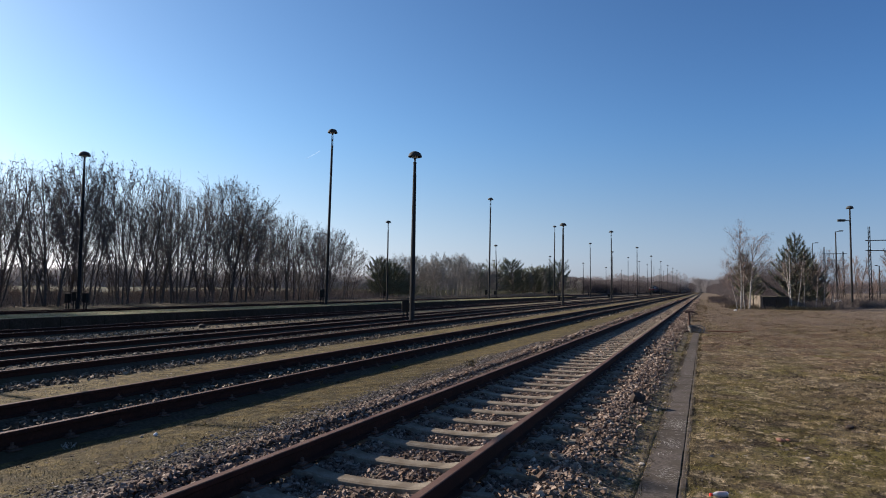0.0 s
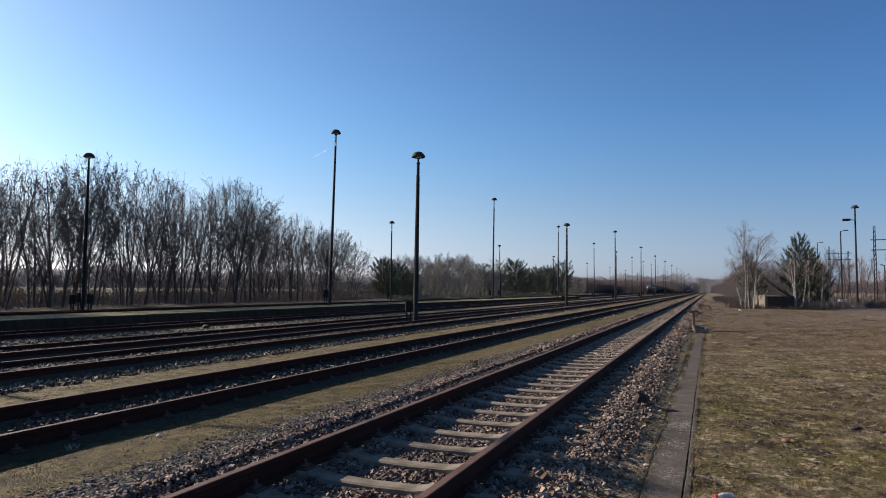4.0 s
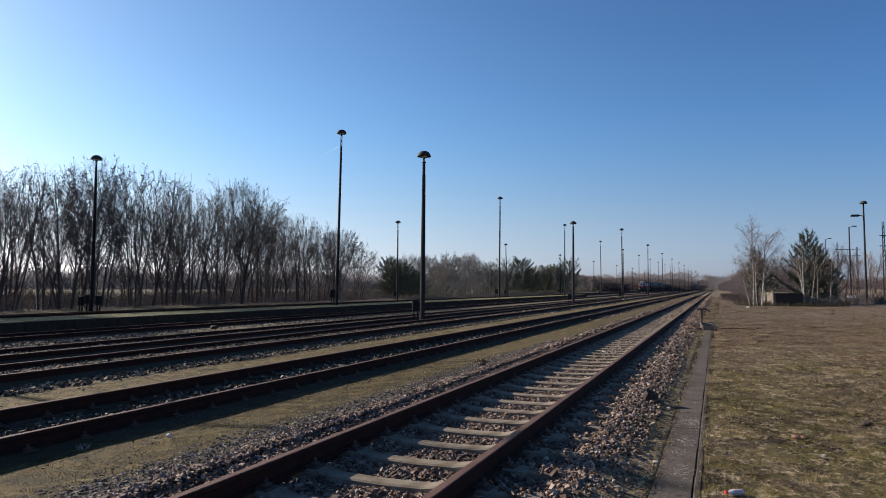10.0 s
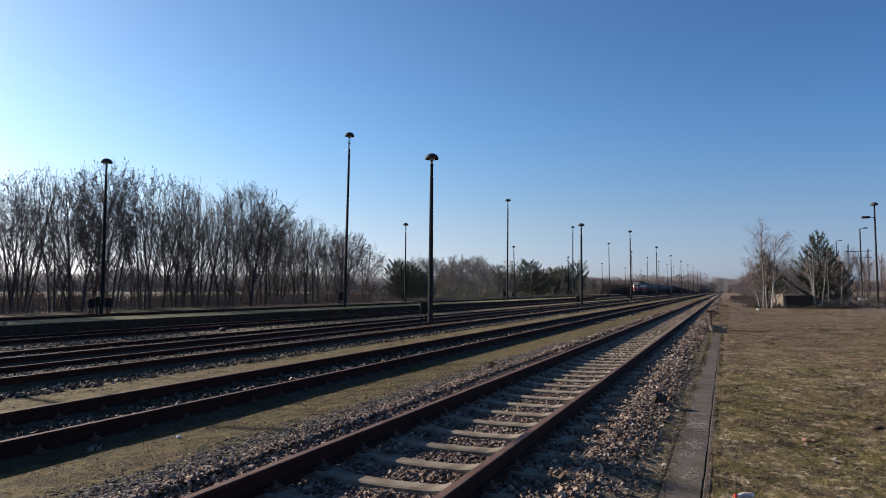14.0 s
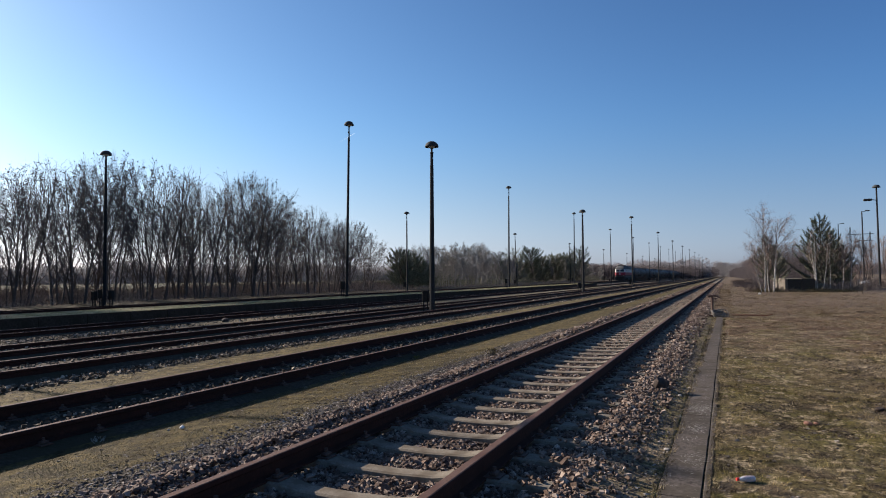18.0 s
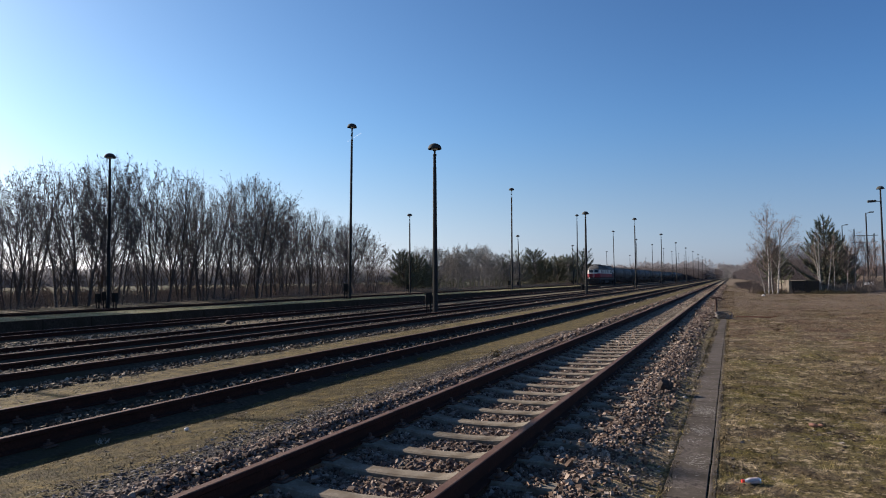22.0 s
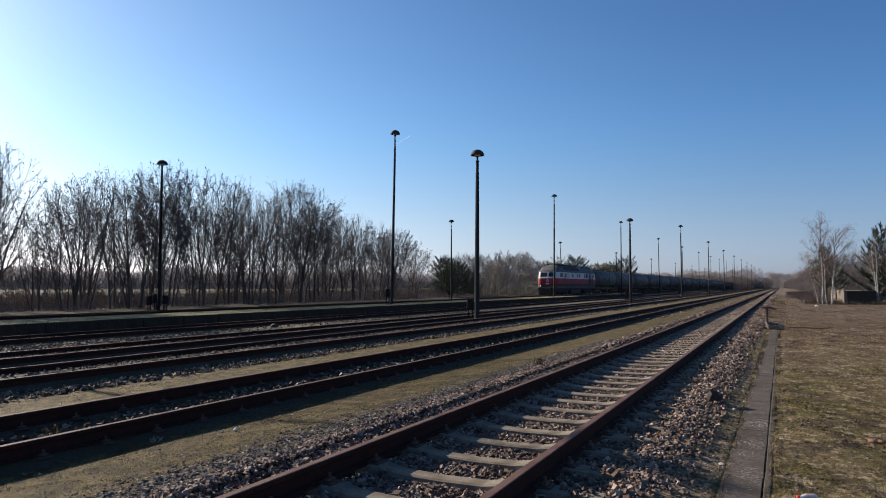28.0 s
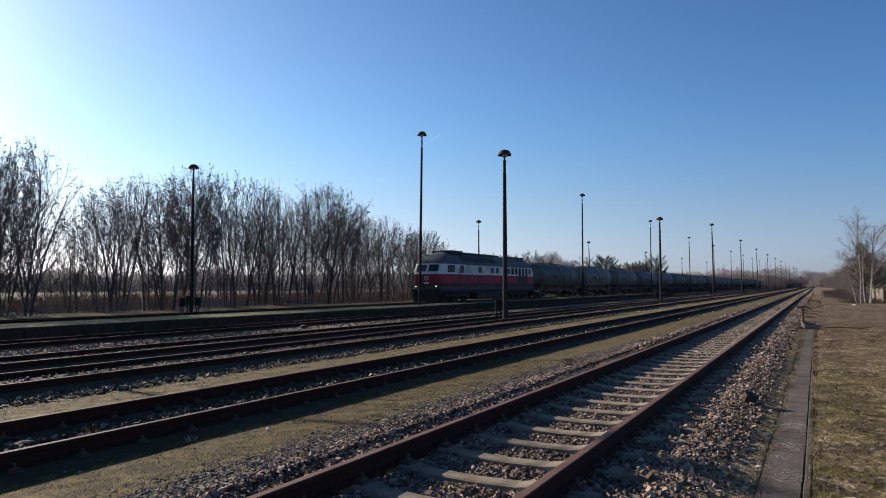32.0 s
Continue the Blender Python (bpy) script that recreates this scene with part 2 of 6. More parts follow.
def ground_z(x, y):
    z = -0.258 - 0.092 * smoothstep(4.6, 6.2, -x) - 0.055 * smoothstep(13.2, 14.6, -x)
    z += 0.1 * smoothstep(17.2, 17.8, -x) * (1 - smoothstep(19.2, 19.8, -x))
    c = abs(x + 2.52)
    z += 0.03 * (1 - smoothstep(1.55, 1.95, c)) if x < -2.52 else 0.078 * smoothstep(1.28, 1.4, c) * (1 - smoothstep(1.5, 2.0, c))
    z += 0.8 * smoothstep(9, 26, x) * smoothstep(35, 75, y)
    z += 0.35 * smoothstep(30, 45, -x)
    n = noise.noise((x * 0.35, y * 0.35, 3.0)) * 0.04 + noise.noise((x * 1.7, y * 1.7, 9.0)) * 0.018
    if 2 < y < 16 and (x > -0.1 or -6.2 < x < -4.4):
        n += (0.034 if x > -0.1 else 0.012) * noise.noise((x * 5.5, y * 5.5, 5.0)) + (0.022 if x > -0.1 else 0.012) * noise.noise((x * 13, y * 13, 7.0))
    if -0.5 < x < -0.21 and -6 < y < 27.2:
        z -= 0.07 if x < -0.27 else 0.04
    return z + n * (1.0 if x > 1.5 else 0.35 if x > -0.6 or x < -36 else (0.35 if c > 2.0 else 0.2))


# ---- ground ----
def turf(t, pos, sep):
    """Dry grass, moss, bare earth, dead leaves and bleached straw in patches, by place in the yard."""
    col = mixed(t, 1.0, (0.1, 0.079, 0.038), ramp(t, grain(t, pos, 5.0, 5.0, 0.65), [(0.36, (0.5, 0.46, 0.42)), (0.5, (0.95, 0.94, 0.9)), (0.62, (1.5, 1.43, 1.25))]), "MULTIPLY")

    def span(lo, hi, socket):
        n = t.nodes.new("ShaderNodeMapRange")
        n.interpolation_type = "SMOOTHSTEP"
        n.inputs["From Min"].default_value, n.inputs["From Max"].default_value = lo, hi
        t.links.new(socket, n.inputs["Value"])
        return n.outputs[0]

    def both(a, b, kind="MULTIPLY"):
        n = t.nodes.new("ShaderNodeMath")
        n.operation = kind
        for i, v in enumerate((a, b)):
            if isinstance(v, (int, float)):
                n.inputs[i].default_value = v
            else:
                t.links.new(v, n.inputs[i])
        return n.outputs[0]

    def patches(scale, lo, hi, colour, amount, share=None):
        nonlocal col
        f = ramp(t, grain(t, pos, scale, 6.0, 0.66), [(lo, (0, 0, 0)), (hi, (amount,) * 3)])
        col = mixed(t, f if share is None else both(f, share), col, colour)
    x, y = sep.outputs[0], sep.outputs[1]
    back = span(15.0, 48.0, y)
    near = both(1.0, both(back, 0.85), "SUBTRACT")
    leaves = both(span(13.0, 19.0, y), both(1.0, span(40.0, 58.0, y), "SUBTRACT"))
    patches(0.7, 0.46, 0.57, (0.106, 0.09, 0.026), 0.8, near)
    patches(0.42, 0.5, 0.57, (0.15, 0.115, 0.074), 0.85)
    patches(1.25, 0.53, 0.6, (0.052, 0.039, 0.031), 0.5)
    patches(2.6, 0.54, 0.63, (0.12, 0.1, 0.028), 0.6, near)
    patches(0.5, 0.5, 0.58, (0.155, 0.116, 0.07), 0.6)
    patches(1.7, 0.53, 0.6, (0.19, 0.142, 0.085), 0.7)
    # moss keeps greenest along the cable duct
    patches(0.8, 0.44, 0.58, (0.115, 0.1, 0.024), 0.5, both(near, both(1.0, span(0.7, 2.2, x), "SUBTRACT")))
    patches(0.9, 0.46, 0.56, (0.105, 0.062, 0.039), 0.85, leaves)
    patches(3.4, 0.54, 0.59, (0.034, 0.025, 0.019), 0.65)
    patches(6.5, 0.54, 0.61, (0.28, 0.222, 0.14), 0.9)
    patches(1.1, 0.6, 0.66, (0.3, 0.24, 0.16), 0.85, leaves)
    patches(11.0, 0.54, 0.6, (0.026, 0.019, 0.014), 0.65)
    patches(0.22, 0.36, 0.55, (0.13, 0.097, 0.07), 0.9, back)
    # a worn gravel way crosses the back of the open ground
    way = both(both(span(30.0, 40.0, y), both(1.0, span(74.0, 80.0, y), "SUBTRACT")), span(7.0, 12.5, x))
    patches(0.35, 0.3, 0.5, (0.15, 0.118, 0.092), 0.85, way)
    return col


def turf_blade(name, light):
    """Grass blades that take the colour of the patch they grow in."""
    m, t, b = nodes_of(name, 0.9)
    geo = t.nodes.new("ShaderNodeNewGeometry")
    sep = t.nodes.new("ShaderNodeSeparateXYZ")
    t.links.new(geo.outputs["Position"], sep.inputs[0])
    shade = ramp(t, geo.outputs["Random Per Island"], [(0.0, (0.35 * light,) * 3), (0.55, (0.95 * light,) * 3), (0.9, (1.6 * light, 1.55 * light, 1.4 * light)), (1.0, (2.6 * light, 2.45 * light, 2.1 * light))])
    t.links.new(mixed(t, 1.0, turf(t, geo.outputs["Position"], sep), shade, "MULTIPLY"), b.inputs["Base Color"])
    b.inputs["Specular IOR Level"].default_value = 0.12
    return m


def ground_material():
    m, t, b = nodes_of("yard_ground", 0.95)
    pos = place(t, True)
    sep = t.nodes.new("ShaderNodeSeparateXYZ")
    t.links.new(pos, sep.inputs[0])
    wob = grain(t, pos, 1.6, 5.0)
    fine = grain(t, pos, 26.0, 6.0, 0.7)
    mid = grain(t, pos, 5.0, 5.0, 0.65)
    # x with a ragged edge
    sub = t.nodes.new("ShaderNodeMath")
    sub.operation = "MULTIPLY_ADD"
    t.links.new(wob, sub.inputs[0])
    sub.inputs[1].default_value = 0.9
    t.links.new(sep.outputs[0], sub.inputs[2])
    # bands across the yard, from x = -50 to +30
    rng = t.nodes.new("ShaderNodeMapRange")
    rng.inputs["From Min"].default_value, rng.inputs["From Max"].default_value = -49.55, 30.45
    t.links.new(sub.outputs[0], rng.inputs["Value"])
    at = lambda x: (x + 50) / 80
    gravel = (0.08, 0.068, 0.055)
    straw = (0.072, 0.056, 0.022)
    # The band below the second track is darkened to stand for rail shade.
    bands = ramp(t, rng.outputs[0], [
        (at(-49.5), (0.0506, 0.051, 0.025)), (at(-44), (0.05, 0.04, 0.027)), (at(-36.5), (0.055, 0.045, 0.028)), (at(-35.5), (0.055, 0.046, 0.036)), (at(-30.0), gravel), (at(-19.8), (0.092, 0.078, 0.058)), (at(-19.3), (0.1, 0.083, 0.054)), (at(-17.9), (0.105, 0.087, 0.057)), (at(-17.4), (0.09, 0.075, 0.054)), (at(-14.8), (0.088, 0.072, 0.053)), (at(-14.2), (0.11, 0.09, 0.062)), (at(-13.4), gravel),
        (at(-10.5), gravel), (at(-10.2), (0.1, 0.077, 0.034)), (at(-8.9), (0.112, 0.089, 0.039)), (at(-8.5), (0.0331, 0.0271, 0.0213)), (at(-6.85), (0.0331, 0.0251, 0.0164)), (at(-6.5), (0.0618, 0.0477, 0.0186)),
        (at(-5.5), straw), (at(-4.75), straw), (at(-4.45), (0.062, 0.053, 0.044)), (at(-3.9), (0.07, 0.06, 0.049)), (at(-1.4), gravel), (at(-1.2), (0.165, 0.128, 0.093)), (at(-1.0), (0.18, 0.14, 0.1)), (at(-0.6), (0.185, 0.145, 0.094)), (at(0.6), (0.0992, 0.0721, 0.0365)), (at(8), (0.119, 0.0869, 0.0487))])
    tuft = ramp(t, mid, [(0.38, (0.5, 0.45, 0.4)), (0.5, (0.95, 0.94, 0.88)), (0.6, (1.5, 1.42, 1.2))])
    col = mixed(t, 0.9, bands, tuft, "MULTIPLY")

    right = t.nodes.new("ShaderNodeMapRange")
    right.inputs["From Min"].default_value, right.inputs["From Max"].default_value = -0.3, 0.0
    t.links.new(sub.outputs[0], right.inputs["Value"])
    col = mixed(t, right.outputs[0], col, turf(t, pos, sep))
    col = mixed(t, 0.9, col, ramp(t, fine, [(0.36, (0.38, 0.38, 0.38)), (0.64, (1.65, 1.65, 1.65))]), "MULTIPLY")
    t.links.new(col, b.inputs["Base Color"])
    b.inputs["Specular IOR Level"].default_value = 0.15
    bump(t, b, mixed(t, 0.5, fine, mid), 1.0, 0.05)
    return m


def build_ground():
    xs = [-2500, -1200, -600, -300, -160, -100, -75] + list(np.arange(-60, -24, 2.0)) + list(np.arange(-24, -20, 1.0)) + list(np.arange(-20, -17, 0.25)) + list(np.arange(-17, -7, 1.0)) + list(np.arange(-7, -4.4, 0.12)) + list(np.arange(-4.4, -1.4, 0.3)) + list(np.arange(-1.4, -0.62, 0.08)) + list(np.arange(-0.6, 6, 0.07)) + list(np.arange(6, 30, 1.0)) + [32, 36, 42, 50, 70, 110, 180, 350, 700, 1300, 2500]
    ys = [-600, -200, -80, -40, -20, -8] + list(np.arange(-2, 4, 0.3)) + list(np.arange(4, 13, 0.07)) + list(np.arange(13, 20, 0.2)) + list(np.arange(20, 40, 0.6)) + list(np.arange(40, 130, 3.0)) + [135, 145, 160, 180, 210, 250, 300, 380, 500, 700, 1000, 1500, 2200, 3000]
    nx = len(xs)
    verts = [(x, y, ground_z(x, y)) for y in ys for x in xs]
    faces = [(j * nx + i, j * nx + i + 1, (j + 1) * nx + i + 1, (j + 1) * nx + i) for j in range(len(ys) - 1) for i in range(nx - 1)]
    ob = new("ground", mesh_of("ground", verts, faces, ground_material(), True))
    tagged(ob, "flat yard ground of dry grass, moss and gravel", "ground", kind="structure")


build_ground()

# ---- tracks ----
RAIL_SECTION = [(-0.036, 0), (-0.03, 0.006), (0.03, 0.006), (0.036, 0), (0.036, -0.034), (0.010, -0.052), (0.009, -0.128), (0.07, -0.146), (0.07, -0.16), (-0.07, -0.16), (-0.07, -0.146), (-0.009, -0.128), (-0.010, -0.052), (-0.036, -0.034)]


def rail_mesh(y0, y1):
    me = from_bm("rail", extrude_y([(x, z - 0.006) for x, z in RAIL_SECTION], y0, y1), M_RAIL)
    me.materials.append(M_HEAD)
    for p in me.polygons:
        if p.normal.z > 0.5 and p.center.z > -0.02:
            p.material_index = 1
    return me


def sleeper_section():
    """A concrete sleeper: high at the rail seats, lower in the middle, tapered sides."""
    prof = [(-1.3, 0.0), (-0.98, 0.012), (-0.55, 0.01), (-0.38, -0.02), (0.0, -0.03), (0.38, -0.02), (0.55, 0.01), (0.98, 0.012), (1.3, 0.0)]
    bm = bmesh.new()
    rings = []
    for x, z in prof:
        wt, wb = (0.095, 0.15) if abs(x) > 0.5 else (0.085, 0.12)
        rings.append([bm.verts.new(v) for v in ((x, -wb, -0.22), (x, -wt, z - 0.012), (x, -wt + 0.02, z), (x, wt - 0.02, z), (x, wt, z - 0.012), (x, wb, -0.22))])
    for a, b in zip(rings, rings[1:]):
        for i in range(5):
            bm.faces.new((a[i], a[i + 1], b[i + 1], b[i]))
    bm.faces.new(rings[0][::-1])
    bm.faces.new(rings[-1])
    bmesh.ops.recalc_face_normals(bm, faces=bm.faces)
    return from_bm("sleeper", bm, M_CONCRETE)


def clip_mesh():
    """Rib plate with clip and bolt on both sides of a rail foot."""
    bm = bmesh.new()
    add_box(bm, -0.17, 0.17, -0.07, 0.07, 0.0, 0.012)
    for s in (-1, 1):
        add_box(bm, s * 0.105 - 0.03, s * 0.105 + 0.03, -0.045, 0.045, 0.012, 0.04, 0.008)
        add_rod(bm, (s * 0.105, 0, 0.04), (s * 0.105, 0, 0.075), 0.016, n=6)
    return from_bm("rail_clip", bm, M_IRON)


M_BED = worn("siding_bed", (0.03, 0.0235, 0.0165), (0.1, 0.079, 0.057), (0.055, 0.045, 0.027), 0.95, 0, 22, 1.3, 0.9, 0.03, True, spec=0.08)
SLEEPER, CLIP = sleeper_section(), clip_mesh()
TIMBER = from_bm("sleeper", boxm(-1.04, 1.04, -0.13, 0.13, -0.16, 0.0, 0.012), M_TIMBER)
SLEEPER_PITCH, SLEEPER_FIRST = 0.6527, 0.136
tracks = []
for k, (cx, cz) in enumerate(TRACKS):
    tr = thing("railway_track", pose(cx, 0, cz), "rusty rails on concrete sleepers in stone ballast" if k == 0 else "rusty rails on old half-buried sleepers", "track", "yard tracks")
    y1 = 900.0 if k in (0, 5) else 600.0
    me = rail_mesh(-30.0, y1)
    for s in (-1, 1):
        part("rail", me, None, tr, m=pose(s * 0.7525, 0, 0))
    if k:
        crib = -0.212 if k == 1 else -0.105
        foot = -0.168 if k == 1 else -0.13
        bed = [(-1.6, -0.34), (-1.05, -0.215), (-0.86, foot), (-0.66, foot), (-0.55, crib), (0.55, crib), (0.66, foot), (0.86, foot), (1.05, -0.215), (1.6, -0.34)]
        part("track_bed", extrude_y(bed, -30.0, y1), M_BED, tr, "dark gravel and earth under the rails")
    tracks.append(tr)


def joined_sleepers(name, src, ys, dz, parent):
    vs = np.empty(len(src.vertices) * 3)
    src.vertices.foreach_get("co", vs)
    vs = vs.reshape(-1, 3)
    fs = [tuple(p.vertices) for p in src.polygons]
    verts, faces = [], []
    for y in ys:
        o = len(verts)
        verts += (vs + (0, y, dz)).tolist()
        faces += [tuple(i + o for i in f) for f in fs]
    ob = part(name, mesh_of(name, verts, faces, src.materials[0]), None, parent)
    tagged(ob, kind="stuff")
    return ob


for k, tr in enumerate(tracks):
    src = SLEEPER if k == 0 else TIMBER
    n0 = 117 if k == 0 else 0
    if 0 < k < 4:
        n0 = 60
        for i in range(n0):
            s = part("sleeper", src, None, tr, m=pose(0, -2.0 + i * SLEEPER_PITCH, -0.216, 0, 0, (i * 37 % 11 - 5) * 0.1))
            if k == 1 and 6 < i < 50:
                for sx in (-0.7525, 0.7525):
                    part("rail_clip", CLIP, None, s, m=pose(sx, 0, 0.045))
    if k == 0:
        for i in range(n0):
            y = 2.0 + SLEEPER_FIRST + (i - 12) * SLEEPER_PITCH
            s = part("sleeper", src, None, tr, m=pose(0, y, -0.166, 0, 0, (i * 37 % 11 - 5) * 0.06))
            if 12 <= i < 52:
                for sx in (-0.7525, 0.7525):
                    part("rail_clip", CLIP, None, s, m=pose(sx, 0, 0.011))
    start = 2.0 + SLEEPER_FIRST + (n0 - 12) * SLEEPER_PITCH if k == 0 else -2.0 + n0 * SLEEPER_PITCH
    joined_sleepers("sleeper_row", src, np.arange(start, 260 if k in (0, 1) else 170, SLEEPER_PITCH), -0.166 if k == 0 else -0.216, tr)

# ---- platform between the fifth track and the running track ----
plat = thing("platform", None, "low grassy platform with a dark concrete edge", "platform", kind="structure")
pz0 = -0.45
part("platform_fill", boxm(PLATFORM_BACK, PLATFORM_EDGE - 0.16, -40, PLATFORM_END, pz0, PLATFORM_Z - 0.015, 0.01), worn("platform_grass", (0.15, 0.14, 0.08), (0.26, 0.236, 0.15), (0.115, 0.125, 0.048), 0.95, 0, 20, 1.2, 0.8, 0.02, True, spec=0.08), plat)
EDGE = from_bm("edge_stone", boxm(-0.16, 0.0, 0.006, 1.994, pz0, PLATFORM_Z, 0.015), M_PLATFORM)
for i in range(84):
    part("edge_stone", EDGE, None, plat, m=pose(PLATFORM_EDGE + 0.004 * (i * 7 % 5 - 2), -40 + i * 2.0, 0.004 * (i * 5 % 3 - 1)))

# ---- lamp masts ----
HOOD = lathe([(0.0, 0.30), (0.10, 0.295), (0.2, 0.26), (0.29, 0.19), (0.345, 0.09), (0.36, 0.03), (0.36, 0.0), (0.33, 0.0), (0.3, 0.06), (0.1, 0.1)], 20)
HOOD = from_bm("hood", HOOD, M_HOOD, True)
BULB = from_bm("diffuser", lathe([(0.0, -0.07), (0.10, -0.06), (0.17, -0.02), (0.19, 0.04), (0.12, 0.09)], 14), M_LAMPGLASS, True)


def switch_box():
    bm = bmesh.new()
    add_box(bm, -0.16, 0.16, -0.12, 0.12, 0.55, 1.1, 0.02)
    add_box(bm, -0.18, 0.18, -0.14, 0.14, 1.1, 1.14, 0.01)
    for s in (-1, 1):
        add_box(bm, s * 0.11 - 0.02, s * 0.11 + 0.02, -0.04, 0.04, 0.0, 0.55)
    return bm


def lamp_mast(name, height, slim):
    mat = M_MAST_DARK if slim else M_MAST
    ob = thing(name)
    r0, r1 = (0.115, 0.06) if slim else (0.14, 0.07)
    bm = bmesh.new()
    add_rod(bm, (0, 0, -0.3), (0, 0, height - 1.2), r0, r1 + 0.02, 10)
    part("pole", bm, mat, ob)
    if slim:
        bm = bmesh.new()
        for s in (-1, 1):
            add_box(bm, s * 0.05 - 0.012, s * 0.05 + 0.012, -0.03, 0.03, height - 1.25, height - 0.35)
        add_box(bm, -0.06, 0.06, -0.03, 0.03, height - 0.86, height - 0.74)
        part("ladder_head", bm, mat, ob)
        part("spigot", rod((0, 0, height - 0.42), (0, 0, height - 0.2), 0.045, n=8), mat, ob)
    else:
        part("spigot", add_rod(rod((0, 0, height - 1.22), (0, 0, height - 0.55), 0.078, n=10), (0, 0, height - 0.56), (0, 0, height - 0.2), 0.05, n=10), mat, ob)
        part("pole_cap", lathe([(0.05, height - 0.6), (0.098, height - 0.59), (0.098, height - 0.54), (0.05, height - 0.5)], 12), M_HOOD, ob)
    part("hood", HOOD, None, ob, m=pose(0, 0, height - 0.26))
    part("diffuser", BULB, None, ob, m=pose(0, 0, height - 0.26))
    part("collar", lathe([(0.05, height - 0.36), (0.09, height - 0.34), (0.09, height - 0.28), (0.05, height - 0.26)], 12), M_HOOD, ob, smooth=True)
    box = part("switch_box", switch_box(), M_CABINET, ob, "dark steel switch box on two feet", m=pose(-0.42, 0.1, -0.02))
    part("box_door", boxm(-0.135, 0.135, -0.132, -0.12, 0.6, 1.06, 0.004), M_CABINET, box)
    return ob


ROW_A = [(-14.0, 30.6), (-14.0, 69.1)]
ROW_A_TALL = [(-14.0, y) for y in (108.4, 152.0, 195.5, 240.0, 285.0, 332.0, 382.0, 435.0)]
ROW_B = [(-25.78, 41.2)] + [(-25.6, y) for y in (79.6, 118.6, 159.7, 201.2, 244.0, 287.0, 331.0, 375.0, 420.0, 466.0)]
ROW_C = [(-37.3, 30.1), (-37.75, 74.8), (-37.6, 122.0), (-37.6, 169.2), (-37.6, 220.0), (-37.6, 274.5), (-37.6, 329.0), (-37.6, 386.0)]
# each mast leans a little: degrees to the east
LEAN_A, LEAN_B, LEAN_C = (0.45, 0.4), (1.2, 0.7, 0.5), (0.1, 0.2, -1.6)


def stand_masts():
    a = lamp_mast("lamp_mast", 8.83, False)
    tagged(a, "grey concrete lamp mast with a mushroom-shaped hood", "lamp mast", "yard lamp masts")
    d = lamp_mast("lamp_mast", 11.4, True)
    tagged(d, "tall steel lamp mast with hood between the sidings", "lamp mast", "yard lamp masts")
    b = lamp_mast("lamp_mast", 13.0, True)
    tagged(b, "tall dark steel lamp mast with a mushroom-shaped hood", "lamp mast", "platform lamp masts")
    e = lamp_mast("lamp_mast", 10.2, True)
    tagged(e, "dark steel lamp mast with hood beyond the platform", "lamp mast", "outer lamp masts")
    c = lamp_mast("lamp_mast", 10.2, True)
    part("switch_box", switch_box(), M_CABINET, c, "dark steel switch box on two feet", m=pose(0.45, 0.15, -0.1))
    part("switch_box", switch_box(), M_CABINET, c, "dark steel switch box on two feet", m=pose(-0.95, 0.0, -0.15))
    tagged(c, "dark steel lamp mast with hood before the trees", "lamp mast", "outer lamp masts")
    for src, rows, leans in ((a, ROW_A, LEAN_A), (d, ROW_A_TALL, ()), (b, ROW_B, LEAN_B), (c, ROW_C[:1], LEAN_C), (e, ROW_C[1:] + [(-25.85, 8.84)], LEAN_C[1:])):
        for i, (x, y) in enumerate(rows):
            z = PLATFORM_Z - 0.02 if PLATFORM_BACK < x < PLATFORM_EDGE and y < PLATFORM_END else ground_z(x, y)
            lean = leans[i] if i < len(leans) else ((i * 29 + 7) % 13 - 6) * 0.05
            m = pose(x, y, z, 0, lean, 0)
            ob = src if i == 0 else copy_thing(src, m)
            ob.matrix_basis = m
            # the yard's far masts are a little taller
            ob.scale = (0.72, 0.72, 1.008) if y < 10 else (1, 1, 1 + 0.16 * smoothstep(90, 460, y))


stand_masts()


# ---- train ----
M_RED = worn("red_paint", (0.25, 0.02, 0.032), (0.33, 0.03, 0.046), (0.15, 0.028, 0.03), 0.6, 0, 8, 0.9, 0.05, spec=0.2)
M_CREAM = worn("cream_paint", (0.47, 0.445, 0.4), (0.57, 0.54, 0.485), (0.36, 0.33, 0.285), 0.6, 0, 8, 0.8, 0.05, spec=0.25)
M_SILL = worn("dusty_red_paint", (0.09, 0.022, 0.02), (0.13, 0.045, 0.038), (0.065, 0.045, 0.036), 0.8, 0, 8, 0.7, 0.05, spec=0.15)
M_ROOF = worn("grey_roof_paint", (0.06, 0.066, 0.064), (0.1, 0.106, 0.102), (0.05, 0.047, 0.044), 0.75, 0, 10, 1.0, 0.1)
M_SKIRT = worn("grey_skirt_paint", (0.05, 0.042, 0.038), (0.08, 0.07, 0.063), (0.035, 0.03, 0.026), 0.75, 0, 10, 1.5, 0.1)
M_GEAR = worn("running_gear", (0.018, 0.015, 0.013), (0.038, 0.032, 0.028), (0.048, 0.035, 0.028), 0.85, 0.1, 14, 2, 0.3)
M_TANK = worn("tank_paint", (0.075, 0.07, 0.065), (0.115, 0.108, 0.1), (0.05, 0.042, 0.035), 0.65, 0.0, 6, 0.6, 0.05, vary=0.25)
M_PALE = worn("pale_plate", (0.5, 0.5, 0.48), (0.62, 0.62, 0.6), None, 0.5, 0, 20)


def glass_material():
    m, t, b = nodes_of("dark_window_glass", 0.3)
    b.inputs["Base Color"].default_value = (0.022, 0.03, 0.04, 1)
    b.inputs["Specular IOR Level"].default_value = 0.12
    return m


